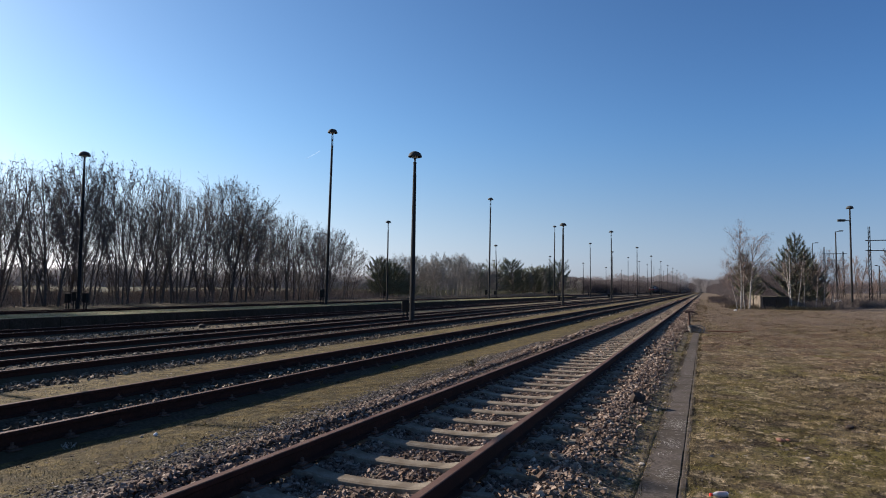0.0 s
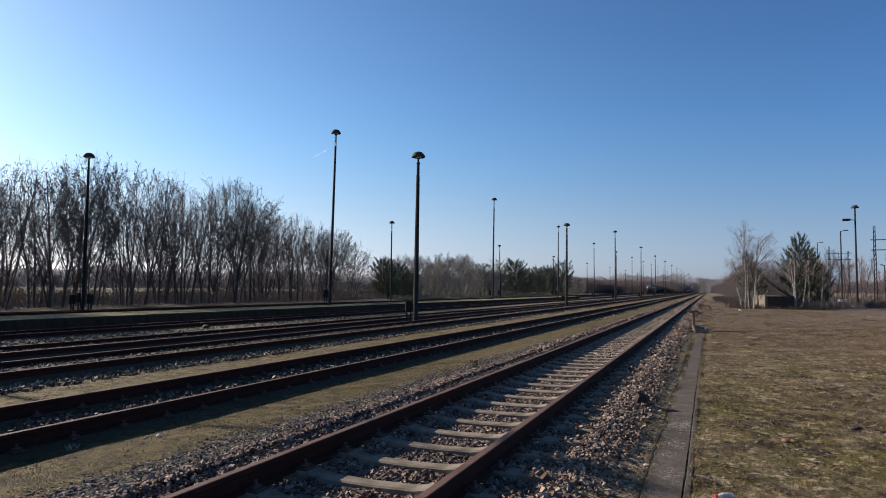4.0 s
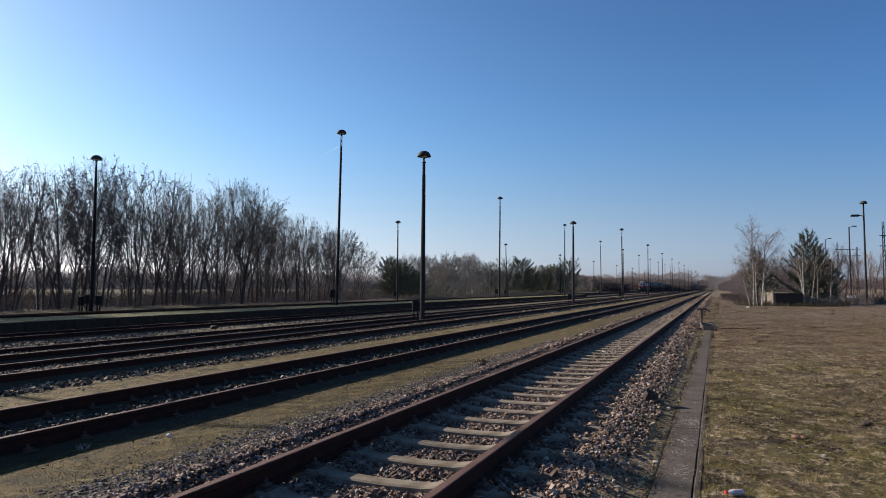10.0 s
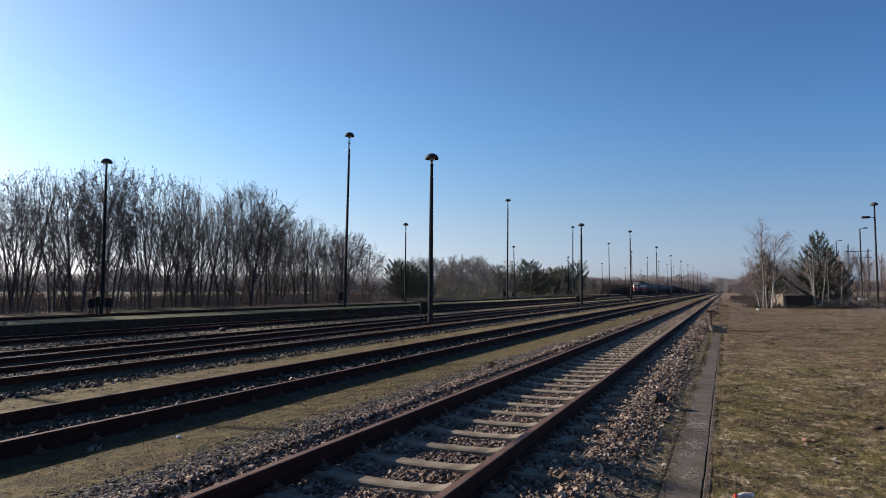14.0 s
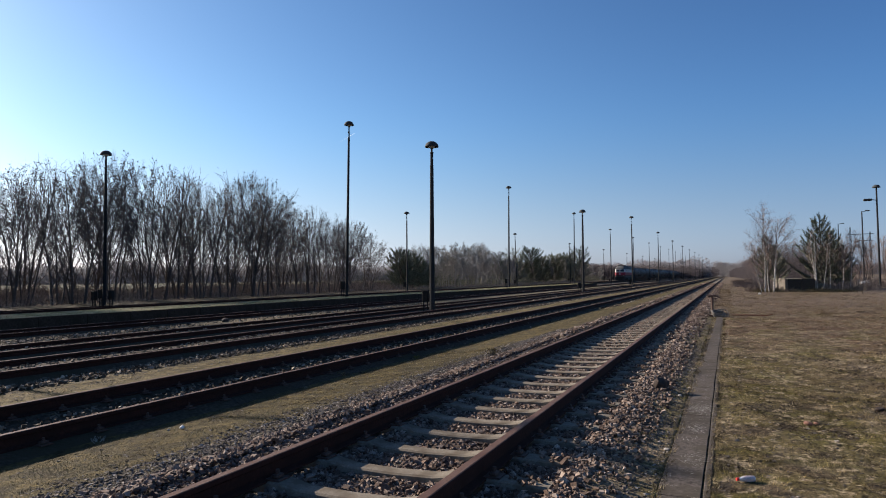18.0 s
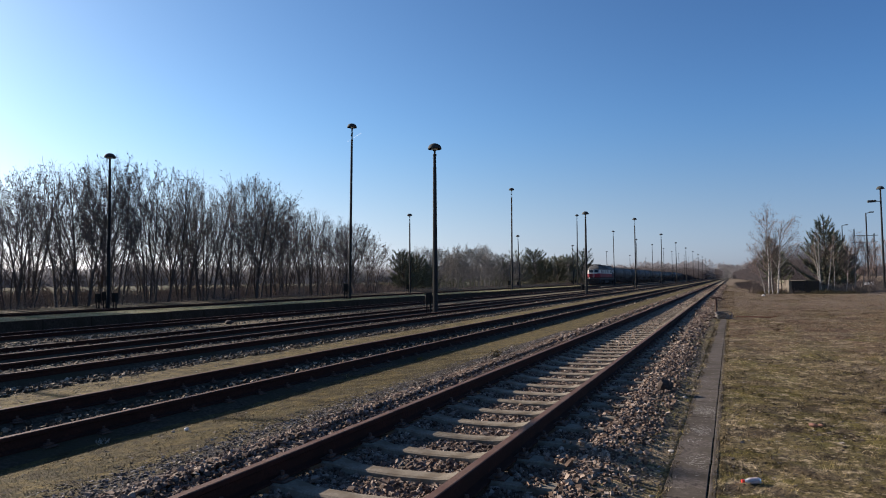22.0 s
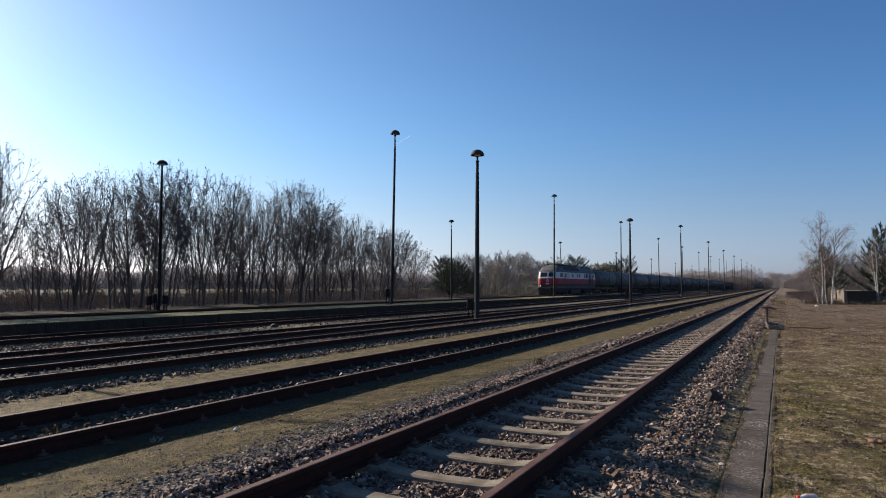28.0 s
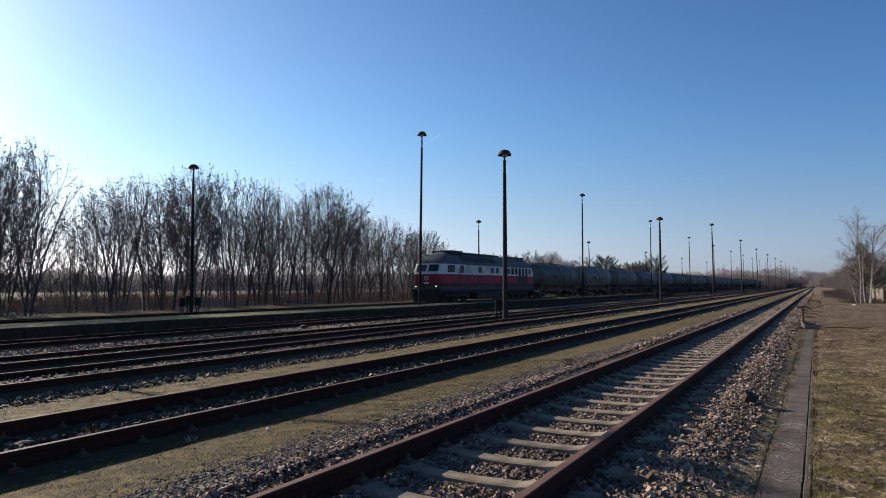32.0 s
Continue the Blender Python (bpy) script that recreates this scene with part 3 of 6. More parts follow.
def glow(name, colour, strength):
    m, t, b = nodes_of(name, 0.3)
    b.inputs["Base Color"].default_value = (0.8, 0.8, 0.75, 1)
    b.inputs["Emission Color"].default_value, b.inputs["Emission Strength"].default_value = (*colour, 1), strength
    return m


M_GLASS, M_HEADLIGHT = glass_material(), glow("lit_headlight", (1.0, 0.93, 0.8), 1.1)


def half_width(z):
    if z < 3.35:
        return 1.475
    u = min(1.0, (z - 3.35) / 1.17)
    return 1.475 * math.sqrt(max(0.0, 1 - u ** 2.3)) * (1 - 0.12 * u) + 0.02


def nose(z):
    """How far the cab front lies behind the buffer beam at that height."""
    if z < 2.55:
        return 0.55
    if z < 3.5:
        return 0.55 + (z - 2.55) * 0.42
    return 0.95 + (z - 3.5) ** 1.5 * 1.6


LOCO = 21.8


def shell(z0, z1, steps=6, close=False):
    """A band of the body from z0 to z1: sides, both rounded ends."""
    bm = bmesh.new()
    rings = []
    for i in range(steps + 1):
        z = z0 + (z1 - z0) * i / steps
        w, n0 = half_width(z), nose(z)
        r = min(0.42, w * 0.6)
        pts = []
        bow = 0.12
        for x in (-1, 1):
            seq = [(x * w, n0 + r + bow), (x * (w - 0.12 * r), n0 + 0.45 * r + bow), (x * (w - 0.5 * r), n0 + 0.1 * r + bow * 0.7), (x * (w - r), n0 + bow * 0.35)]
            pts.append(seq)
        ring = pts[0] + [(0, n0)] + pts[1][::-1]
        back = [(px, LOCO - py) for px, py in ring[::-1]]
        rings.append([bm.verts.new((px, py, z)) for px, py in ring + back])
    n = len(rings[0])
    for a, b in zip(rings, rings[1:]):
        for i in range(n):
            j = (i + 1) % n
            bm.faces.new((a[i], a[j], b[j], b[i]))
    if close:
        bm.faces.new(rings[-1])
    bmesh.ops.recalc_face_normals(bm, faces=bm.faces)
    return bm


def wheelset_mesh(r):
    bm = bmesh.new()
    for s in (-1, 1):
        add_rod(bm, (s * 0.69, 0, r), (s * 0.82, 0, r), r, n=20)
        add_rod(bm, (s * 0.66, 0, r), (s * 0.69, 0, r), r + 0.03, n=20)
        add_rod(bm, (s * 0.82, 0, r), (s * 1.06, 0, r), 0.13, n=10)
    add_rod(bm, (-0.7, 0, r), (0.7, 0, r), 0.08, n=8)
    return from_bm("wheelset", bm, M_GEAR)


WHEEL_L, WHEEL_S = wheelset_mesh(0.52), wheelset_mesh(0.46)


def bogie(parent, y, axles, wheel, r, w=1.05):
    b = part("bogie", bmesh_bogie(axles, r, w), M_GEAR, parent, m=pose(0, y, 0))
    for a in axles:
        part("wheelset", wheel, None, b, m=pose(0, a, 0))
    return b


def bmesh_bogie(axles, r, w):
    bm = bmesh.new()
    y0, y1 = axles[0] - 0.55, axles[-1] + 0.55
    for s in (-1, 1):
        add_box(bm, s * w - 0.06, s * w + 0.06, y0, y1, r + 0.12, r + 0.36, 0.02)
        for a in axles:
            add_box(bm, s * w - 0.09, s * w + 0.12, a - 0.16, a + 0.16, r - 0.16, r + 0.2, 0.03)
            for d in (-0.3, 0.3):
                add_rod(bm, (s * w, a + d, r - 0.05), (s * w, a + d, r + 0.2), 0.075, n=8)
    add_box(bm, -w, w, (y0 + y1) / 2 - 0.3, (y0 + y1) / 2 + 0.3, r + 0.05, r + 0.4)
    return bm


def buffers(parent, y, way, z=1.06):
    for s in (-1, 1):
        bm = bmesh.new()
        add_rod(bm, (s * 0.875, y, z), (s * 0.875, y + way * 0.45, z), 0.09, n=10)
        add_rod(bm, (s * 0.875, y + way * 0.45, z), (s * 0.875, y + way * 0.5, z), 0.24, n=16)
        part("buffer", bm, M_GEAR, parent)
    part("coupler", add_box(bmesh.new(), -0.06, 0.06, min(y, y + way * 0.4), max(y, y + way * 0.4), z - 0.12, z + 0.08, 0.02), M_GEAR, parent)


def side_panel(x, y0, y1, z0, z1, proud=0.012, thick=0.03):
    s = 1 if x > 0 else -1
    return boxm(min(s * (1.475 - thick), s * (1.475 + proud)), max(s * (1.475 - thick), s * (1.475 + proud)), y0, y1, z0, z1, 0.01)


def front_panel(x0, x1, z0, z1, lift=0.015):
    """A pane lying on the sloping cab front."""
    bm = bmesh.new()
    def fy(x, z):
        return nose(z) + 0.12 * 0.42 * (abs(x) / 1.05) - lift
    v = [bm.verts.new((x, fy(x, z), z)) for x, z in ((x0, z0), (x1, z0), (x1, z1), (x0, z1))]
    w = [bm.verts.new((x, fy(x, z) + 0.05, z)) for x, z in ((x0, z0), (x1, z0), (x1, z1), (x0, z1))]
    bm.faces.new(v)
    bm.faces.new(w[::-1])
    for i in range(4):
        j = (i + 1) % 4
        bm.faces.new((v[i], w[i], w[j], v[j]))
    bmesh.ops.recalc_face_normals(bm, faces=bm.faces)
    return bm


def build_loco():
    ob = thing("diesel_locomotive", None, "red and cream diesel locomotive with grey roof", "locomotive")
    part("lower_body", shell(1.5, 2.58, 4), M_RED, ob, "red lower body")
    part("skirt", shell(1.2, 1.5, 2), M_SKIRT, ob, "dusty grey skirt")
    part("upper_body", shell(2.58, 3.42, 4), M_CREAM, ob, "cream window band")
    part("roof", shell(3.42, 4.5, 10, True), M_ROOF, ob, "dark grey rounded roof", smooth=True)
    part("waist_stripe", shell_stripe(2.56, 2.63), M_PALE, ob, "pale stripe")
    part("frame", boxm(-1.3, 1.3, 0.9, LOCO - 0.9, 0.95, 1.25, 0.02), M_GEAR, ob)
    part("fan_hood", boxm(-0.95, 0.95, 3.1, 5.4, 4.3, 4.68, 0.06), M_GEAR, ob)
    for s in (-1, 1):
        part("intake_grille", roof_patch(s, 4.4, 11.4, 3.72, 4.26), M_GEAR, ob, "dark louvred intake in the roof slope")
        for k in range(9):
            part("louvre", roof_patch(s, 4.55 + k * 0.76, 4.58 + k * 0.76, 3.74, 4.24, 0.045), M_ROOF, ob)
    part("dirty_sill", shell_stripe(1.48, 1.78), M_SILL, ob, "red paint greyed by brake dust")
    part("roof_ridge", boxm(-0.75, 0.75, 6.0, 12.2, 4.25, 4.6, 0.05), M_GEAR, ob)
    part("exhaust", boxm(-0.4, 0.4, 12.8, 14.2, 4.3, 4.62, 0.05), M_GEAR, ob)
    part("rear_hatch", boxm(-0.9, 0.9, 15.4, 19.4, 4.25, 4.58, 0.05), M_ROOF, ob)
    for x0, x1 in ((-1.06, -0.12), (0.12, 1.06)):
        f = part("windscreen", front_panel(x0 - 0.06, x1 + 0.06, 2.7, 3.46, 0.008), M_CREAM, ob)
        part("pane", front_panel(x0, x1, 2.78, 3.37, 0.022), M_GLASS, f)
    em = part("emblem", rod((0.0, 0.5, 2.2), (0.0, 0.56, 2.2), 0.19, n=24), M_PALE, ob, "pale round emblem")
    part("emblem_disc", rod((0.0, 0.49, 2.2), (0.0, 0.52, 2.2), 0.13, n=24), M_RED, em)
    part("front_plate", boxm(-0.22, 0.22, 0.52, 0.56, 1.72, 1.84), M_PALE, ob)
    for s in (-1, 1):
        part("headlight", rod((s * 1.0, 0.54, 1.5), (s * 1.0, 0.46, 1.5), 0.04, n=14), M_HEADLIGHT, ob, "lit round headlight")
        part("light_rim", rod((s * 1.0, 0.6, 1.5), (s * 1.0, 0.48, 1.5), 0.13, n=14), M_GEAR, ob)
        for y0, y1, z0, z1 in ((1.6, 2.9, 2.7, 3.34), (4.0, 4.55, 2.7, 3.34), (7.4, 8.1, 2.75, 3.3), (10.0, 10.75, 2.75, 3.3), (11.1, 11.85, 2.75, 3.3), (13.9, 14.6, 2.75, 3.3), (LOCO - 3.0, LOCO - 1.75, 2.72, 3.32)):
            w = part("side_window", side_panel(s, y0 - 0.05, y1 + 0.05, z0 - 0.05, z1 + 0.05, 0.01), M_PALE, ob)
            part("pane", side_panel(s, y0, y1, z0, z1, 0.02), M_GLASS, w)
        for y in (3.75, LOCO - 4.6):
            d = part("cab_door", side_panel(s, y, y + 0.85, 1.55, 3.36, 0.006), M_RED, ob)
            part("grab_rail", rod((s * 1.53, y - 0.1, 1.4), (s * 1.53, y - 0.1, 3.0), 0.02, n=6), M_ROOF, d)
        for i in range(5):
            y = 14.9 + i * 0.9
            part("vent_grille", side_panel(s, y, y + 0.66, 1.85 if i > 1 else 2.7, 3.36, 0.014), M_GEAR, ob)
            part("grille_post", side_panel(s, y + 0.69, y + 0.86, 2.62, 3.38, 0.03), M_PALE, ob)
    part("buffer_beam", boxm(-1.4, 1.4, 0.35, 0.75, 0.82, 1.32, 0.03), M_GEAR, ob)
    part("rail_guard", boxm(-1.25, 1.25, 0.45, 0.55, 0.22, 0.8, 0.02), M_GEAR, ob)
    part("rear_beam", boxm(-1.4, 1.4, LOCO - 0.75, LOCO - 0.35, 0.82, 1.32, 0.03), M_GEAR, ob)
    part("fuel_tank", boxm(-1.25, 1.25, 7.6, 13.0, 0.3, 1.0, 0.12), M_GEAR, ob)
    bogie(ob, 4.1, (-1.85, 0.0, 1.85), WHEEL_L, 0.52)
    bogie(ob, LOCO - 4.1, (-1.85, 0.0, 1.85), WHEEL_L, 0.52)
    buffers(ob, 0.45, -1)
    buffers(ob, LOCO - 0.45, 1)
    return ob


def roof_patch(s, y0, y1, z0, z1, proud=0.02):
    """A plate bent to the slope of the roof."""
    bm = bmesh.new()
    n = 5
    rows = []
    for i in range(n + 1):
        z = z0 + (z1 - z0) * i / n
        x = s * (half_width(z) + proud)
        rows.append([bm.verts.new((x, y0, z)), bm.verts.new((x, y1, z)), bm.verts.new((x - s * 0.06, y1, z)), bm.verts.new((x - s * 0.06, y0, z))])
    for a, b in zip(rows, rows[1:]):
        for k in range(4):
            j = (k + 1) % 4
            bm.faces.new((a[k], a[j], b[j], b[k]))
    bm.faces.new(rows[0])
    bm.faces.new(rows[-1])
    bmesh.ops.recalc_face_normals(bm, faces=bm.faces)
    return bm


def shell_stripe(z0, z1):
    bm = shell(z0, z1, 1)
    for v in bm.verts:
        v.co.x *= 1.006
        v.co.y = LOCO / 2 + (v.co.y - LOCO / 2) * 1.0006
    return bm


WAGON = 16.2


def build_wagon():
    ob = thing("tank_wagon", None, "dark grey dusty four-axle tank wagon", "tank wagon", "tank wagons of the train")
    r, zc, y0, y1 = 1.45, 2.72, 0.75, WAGON - 0.75
    prof = [(0.0, y0), (0.6, y0 + 0.05), (1.05, y0 + 0.17), (1.32, y0 + 0.34), (r, y0 + 0.6), (r, y1 - 0.6), (1.32, y1 - 0.34), (1.05, y1 - 0.17), (0.6, y1 - 0.05), (0.0, y1)]
    bm = lathe(prof, 28)
    bmesh.ops.transform(bm, matrix=Matrix.Translation((0, 0, zc)) @ Matrix.Rotation(-math.pi / 2, 4, "X"), verts=bm.verts)
    part("tank", bm, M_TANK, ob, smooth=True)
    for y in (y0 + 0.62, 4.6, WAGON / 2, WAGON - 4.6, y1 - 0.62):
        bm = lathe([(r, y - 0.05), (r + 0.03, y - 0.05), (r + 0.03, y + 0.05), (r, y + 0.05)], 28)
        bmesh.ops.transform(bm, matrix=Matrix.Translation((0, 0, zc)) @ Matrix.Rotation(-math.pi / 2, 4, "X"), verts=bm.verts)
        part("strap", bm, M_GEAR, ob)
    part("walkway", boxm(-0.38, 0.38, 3.4, WAGON - 3.4, zc + r - 0.02, zc + r + 0.07, 0.01), M_GEAR, ob)
    part("manhole", rod((0, WAGON / 2, zc + r - 0.05), (0, WAGON / 2, zc + r + 0.2), 0.33, n=16), M_TANK, ob)
    for s in (-1, 1):
        part("sill", boxm(s * 1.1 - 0.07, s * 1.1 + 0.07, 0.5, WAGON - 0.5, 1.02, 1.3, 0.02), M_GEAR, ob)
        part("ladder", ladder(s * 1.52, WAGON / 2 + 0.8 * s, 0.9, zc + 1.2), M_GEAR, ob)
        part("data_plate", boxm(min(s * 1.45, s * 1.475), max(s * 1.45, s * 1.475), 5.4, 6.5, 2.4, 2.8), M_GEAR, ob)
    for y in (0.5, 3.2, WAGON - 3.4, WAGON - 0.7):
        part("cross_beam", boxm(-1.3, 1.3, y, y + 0.2, 1.0, 1.32, 0.02), M_GEAR, ob)
    for y in (2.3, WAGON - 2.3):
        part("saddle", boxm(-1.15, 1.15, y - 0.35, y + 0.35, 1.25, 1.75, 0.04), M_GEAR, ob)
        bogie(ob, y, (-0.9, 0.9), WHEEL_S, 0.46)
    part("outlet_box", boxm(-1.2, 1.2, WAGON / 2 - 0.5, WAGON / 2 + 0.5, 0.55, 1.0, 0.03), M_GEAR, ob)
    buffers(ob, 0.5, -1)
    buffers(ob, WAGON - 0.5, 1)
    return ob


def ladder(x, y, z0, z1):
    bm = bmesh.new()
    for d in (-0.2, 0.2):
        add_rod(bm, (x, y + d, z0), (x, y + d, z1), 0.018, n=5)
    z = z0 + 0.1
    while z < z1:
        add_rod(bm, (x, y - 0.2, z), (x, y + 0.2, z), 0.013, n=5)
        z += 0.28
    return bm


loco = build_loco()
wagon = build_wagon()
train = [loco, wagon] + [copy_thing(wagon, Matrix()) for _ in range(20)]


# ---- plants ----
def mesh_np(name, verts, tris, material, smooth=False):
    """A triangle mesh from arrays."""
    verts, tris = np.asarray(verts, np.float32), np.asarray(tris, np.int32)
    me = bpy.data.meshes.new(name)
    me.vertices.add(len(verts))
    me.vertices.foreach_set("co", verts.ravel())
    me.loops.add(tris.size)
    me.loops.foreach_set("vertex_index", tris.ravel())
    me.polygons.add(len(tris))
    me.polygons.foreach_set("loop_start", np.arange(0, tris.size, 3, dtype=np.int32))
    me.update(calc_edges=True)
    me.materials.append(material)
    smooth_mesh(me, smooth)
    return me


class Twigs:
    """Collects tapering tubes and small blades for one mesh."""

    def __init__(self):
        self.v, self.f = [], []

    def tube(self, pts, radii, n):
        base = len(self.v)
        for i, p in enumerate(pts):
            d = (pts[min(i + 1, len(pts) - 1)] - pts[max(i - 1, 0)])
            d.normalize()
            s = d.orthogonal().normalized()
            u = d.cross(s)
            for k in range(n):
                a = 2 * math.pi * k / n
                self.v.append(p + (s * math.cos(a) + u * math.sin(a)) * radii[i])
        for i in range(len(pts) - 1):
            for k in range(n):
                a, b = base + i * n + k, base + i * n + (k + 1) % n
                self.f += [(a, b, b + n), (a, b + n, a + n)]

    def blade(self, p, d, w, side):
        base = len(self.v)
        self.v += [p - side * w, p + side * w, p + d]
        self.f.append((base, base + 1, base + 2))

    def mesh(self, name, material):
        return mesh_np(name, [tuple(v) for v in self.v], self.f, material)


def rand_dir(rng):
    return Vector((rng.gauss(0, 1), rng.gauss(0, 1), rng.gauss(0, 1))).normalized()


def grow(rng, start, way, length, r0, r1, steps, wander, lift):
    pts, d = [start.copy()], way.normalized()
    for _ in range(steps):
        d = (d + rand_dir(rng) * wander + Vector((0, 0, lift))).normalized()
        pts.append(pts[-1] + d * (length / steps))
    radii = [r0 + (r1 - r0) * i / steps for i in range(steps + 1)]
    return pts, radii


def along(pts, u):
    k = u * (len(pts) - 1)
    i = min(int(k), len(pts) - 2)
    return pts[i].lerp(pts[i + 1], k - i), (pts[i + 1] - pts[i]).normalized()


def bare_tree(seed, height, stems, spread=0.55, limbs=15, droop=0.0, pods=True, low=0.28, trunk_r=0.1, twig=0.009, bark=None, name="bare_tree", taper=0.7):
    """Trunk with ascending limbs and fine twigs; the trunk and the crown are separate meshes."""
    rng = random.Random(seed)
    trunk, crown = Twigs(), Twigs()
    for s in range(stems):
        a = rng.uniform(0, 6.28)
        foot = Vector((math.cos(a), math.sin(a), 0)) * (0.0 if stems == 1 else rng.uniform(0.1, 0.45))
        tilt = Vector((math.cos(a), math.sin(a), 0)) * (0.05 if stems == 1 else rng.uniform(0.02, 0.15))
        h = height * rng.uniform(0.82, 1.0)
        r = trunk_r * rng.uniform(0.7, 1.1)
        pts, rad = grow(rng, foot + Vector((0, 0, -0.2)), Vector((0, 0, 1)) + tilt, h, r, 0.018, 9, 0.09, 0.06)
        trunk.tube(pts, rad, 6)
        for i in range(limbs):
            u = low + (0.97 - low) * (i + rng.random()) / limbs
            p, d = along(pts, u)
            az = rng.uniform(0, 6.28)
            out = Vector((math.cos(az), math.sin(az), 0))
            w = d * (0.7 + 0.4 * u) + out * rng.uniform(0.5, 1.15)
            ln = h * spread * (1.12 - u) ** taper * rng.uniform(0.5, 1.0)
            lp, lr = grow(rng, p, w, ln, max(0.014, 0.42 * r * (1.1 - u)), twig, 5, 0.14, 0.10 - droop)
            crown.tube(lp, lr, 4)
            for j in range(8):
                q, e = along(lp, 0.15 + 0.83 * (j + rng.random()) / 8)
                tw = e + rand_dir(rng) * 0.8 + Vector((0, 0, 0.15 - droop * 2))
                tl = ln * rng.uniform(0.22, 0.45)
                tp, tr = grow(rng, q, tw, tl, twig * 1.3, twig * 0.7, 3, 0.2, 0.08 - droop)
                crown.tube(tp, tr, 3)
                for _ in range(4):
                    q2, e2 = along(tp, rng.uniform(0.2, 1.0))
                    d2 = (e2 + rand_dir(rng) * 0.9 + Vector((0, 0, -droop * 3))).normalized()
                    l2 = rng.uniform(0.22, 0.55)
                    crown.blade(q2, d2 * l2, twig * 1.1, d2.orthogonal().normalized())
                    if pods and rng.random() < 0.5:
                        k = rand_dir(rng)
                        crown.blade(q2 + d2 * l2 * 0.6, k * rng.uniform(0.05, 0.11), 0.02, k.orthogonal().normalized())
    ob = thing(name)
    part("trunk", trunk.mesh("trunk", bark or M_BARK), None, ob)
    part("crown", crown.mesh("crown", M_TWIG), None, ob)
    return ob


def crown_tree(seed, height, stems, centre=0.64, tall=0.36, wide=0.26, limbs=13, twigs=10, sprays=5, twig=0.0098, trunk_r=0.09, pods=True, low=0.3, name="bare_tree", foot_r=0.5):
    """Several sinuous stems whose limbs fill one rounded crown of fine twigs."""
    rng = random.Random(seed)
    trunk, crown = Twigs(), Twigs()
    mid = Vector((0, 0, centre * height))

    def inside(p):
        q = p - mid
        zs = tall * height if q.z > 0 else 0.75 * centre * height
        return (q.x * q.x + q.y * q.y) / (wide * height) ** 2 + (q.z / zs) ** 2 < 1.0

    def reach(p, d, most):
        k = 0.3
        while k < most and inside(p + d * k):
            k += 0.2
        return k
    for s in range(stems):
        a = 6.28 * (s + rng.random()) / stems
        side = Vector((math.cos(a), math.sin(a), 0))
        foot = side * (rng.uniform(0.15, 1.0) * foot_r if stems > 1 else 0.0)
        h = height * (rng.uniform(0.86, 1.0) if s else 0.98)
        r = trunk_r * rng.uniform(0.65, 1.15)
        pts, rad = grow(rng, foot + Vector((0, 0, -0.2)), Vector((0, 0, 1)) + side * rng.uniform(0.02, 0.13), h, r, 0.016, 10, 0.1, 0.08)
        trunk.tube(pts, rad, 6)
        for i in range(limbs):
            u = low + (0.95 - low) * (i + rng.random()) / limbs
            p, d = along(pts, u)
            az = rng.uniform(0, 6.28)
            w = (d * (0.8 + 0.3 * u) + Vector((math.cos(az), math.sin(az), 0)) * rng.uniform(0.4, 1.1)).normalized()
            ln = reach(p, w, height * 0.42) * rng.uniform(0.7, 1.08)
            lp, lr = grow(rng, p, w, ln, max(0.015, 0.45 * r * (1.1 - u)), twig, 6, 0.17, 0.06)
            crown.tube(lp, lr, 4)
            n = max(4, int(twigs * min(1.0, ln / (0.2 * height))))
            for j in range(n):
                v = (j + rng.random()) / n
                q, e = along(lp, 0.18 + 0.8 * v)
                tl = height * rng.uniform(0.05, 0.13) * (1.15 - 0.5 * v)
                tp, tr = grow(rng, q, e + rand_dir(rng) * 0.9, tl, twig * 1.25, twig * 0.75, 3, 0.28, 0.06)
                crown.tube(tp, tr, 3)
                for _ in range(sprays):
                    q2, e2 = along(tp, rng.uniform(0.15, 1.0))
                    d2 = (e2 + rand_dir(rng) * 0.95).normalized()
                    l2 = rng.uniform(0.03, 0.065) * height
                    o = d2.orthogonal().normalized()
                    crown.blade(q2, d2 * l2, twig * 1.05, o)
                    d3 = (d2 + rand_dir(rng) * 0.8).normalized()
                    crown.blade(q2 + d2 * l2 * 0.45, d3 * l2 * 0.7, twig * 0.8, d3.orthogonal().normalized())
                    if pods and rng.random() < 0.4:
                        k = rand_dir(rng)
                        crown.blade(q2 + d2 * l2 * 0.6, k * rng.uniform(0.06, 0.13), 0.025, k.orthogonal().normalized())
    ob = thing(name)
    part("trunk", trunk.mesh("trunk", M_BARK), None, ob)
    part("crown", crown.mesh("crown", M_TWIG), None, ob)
    return ob


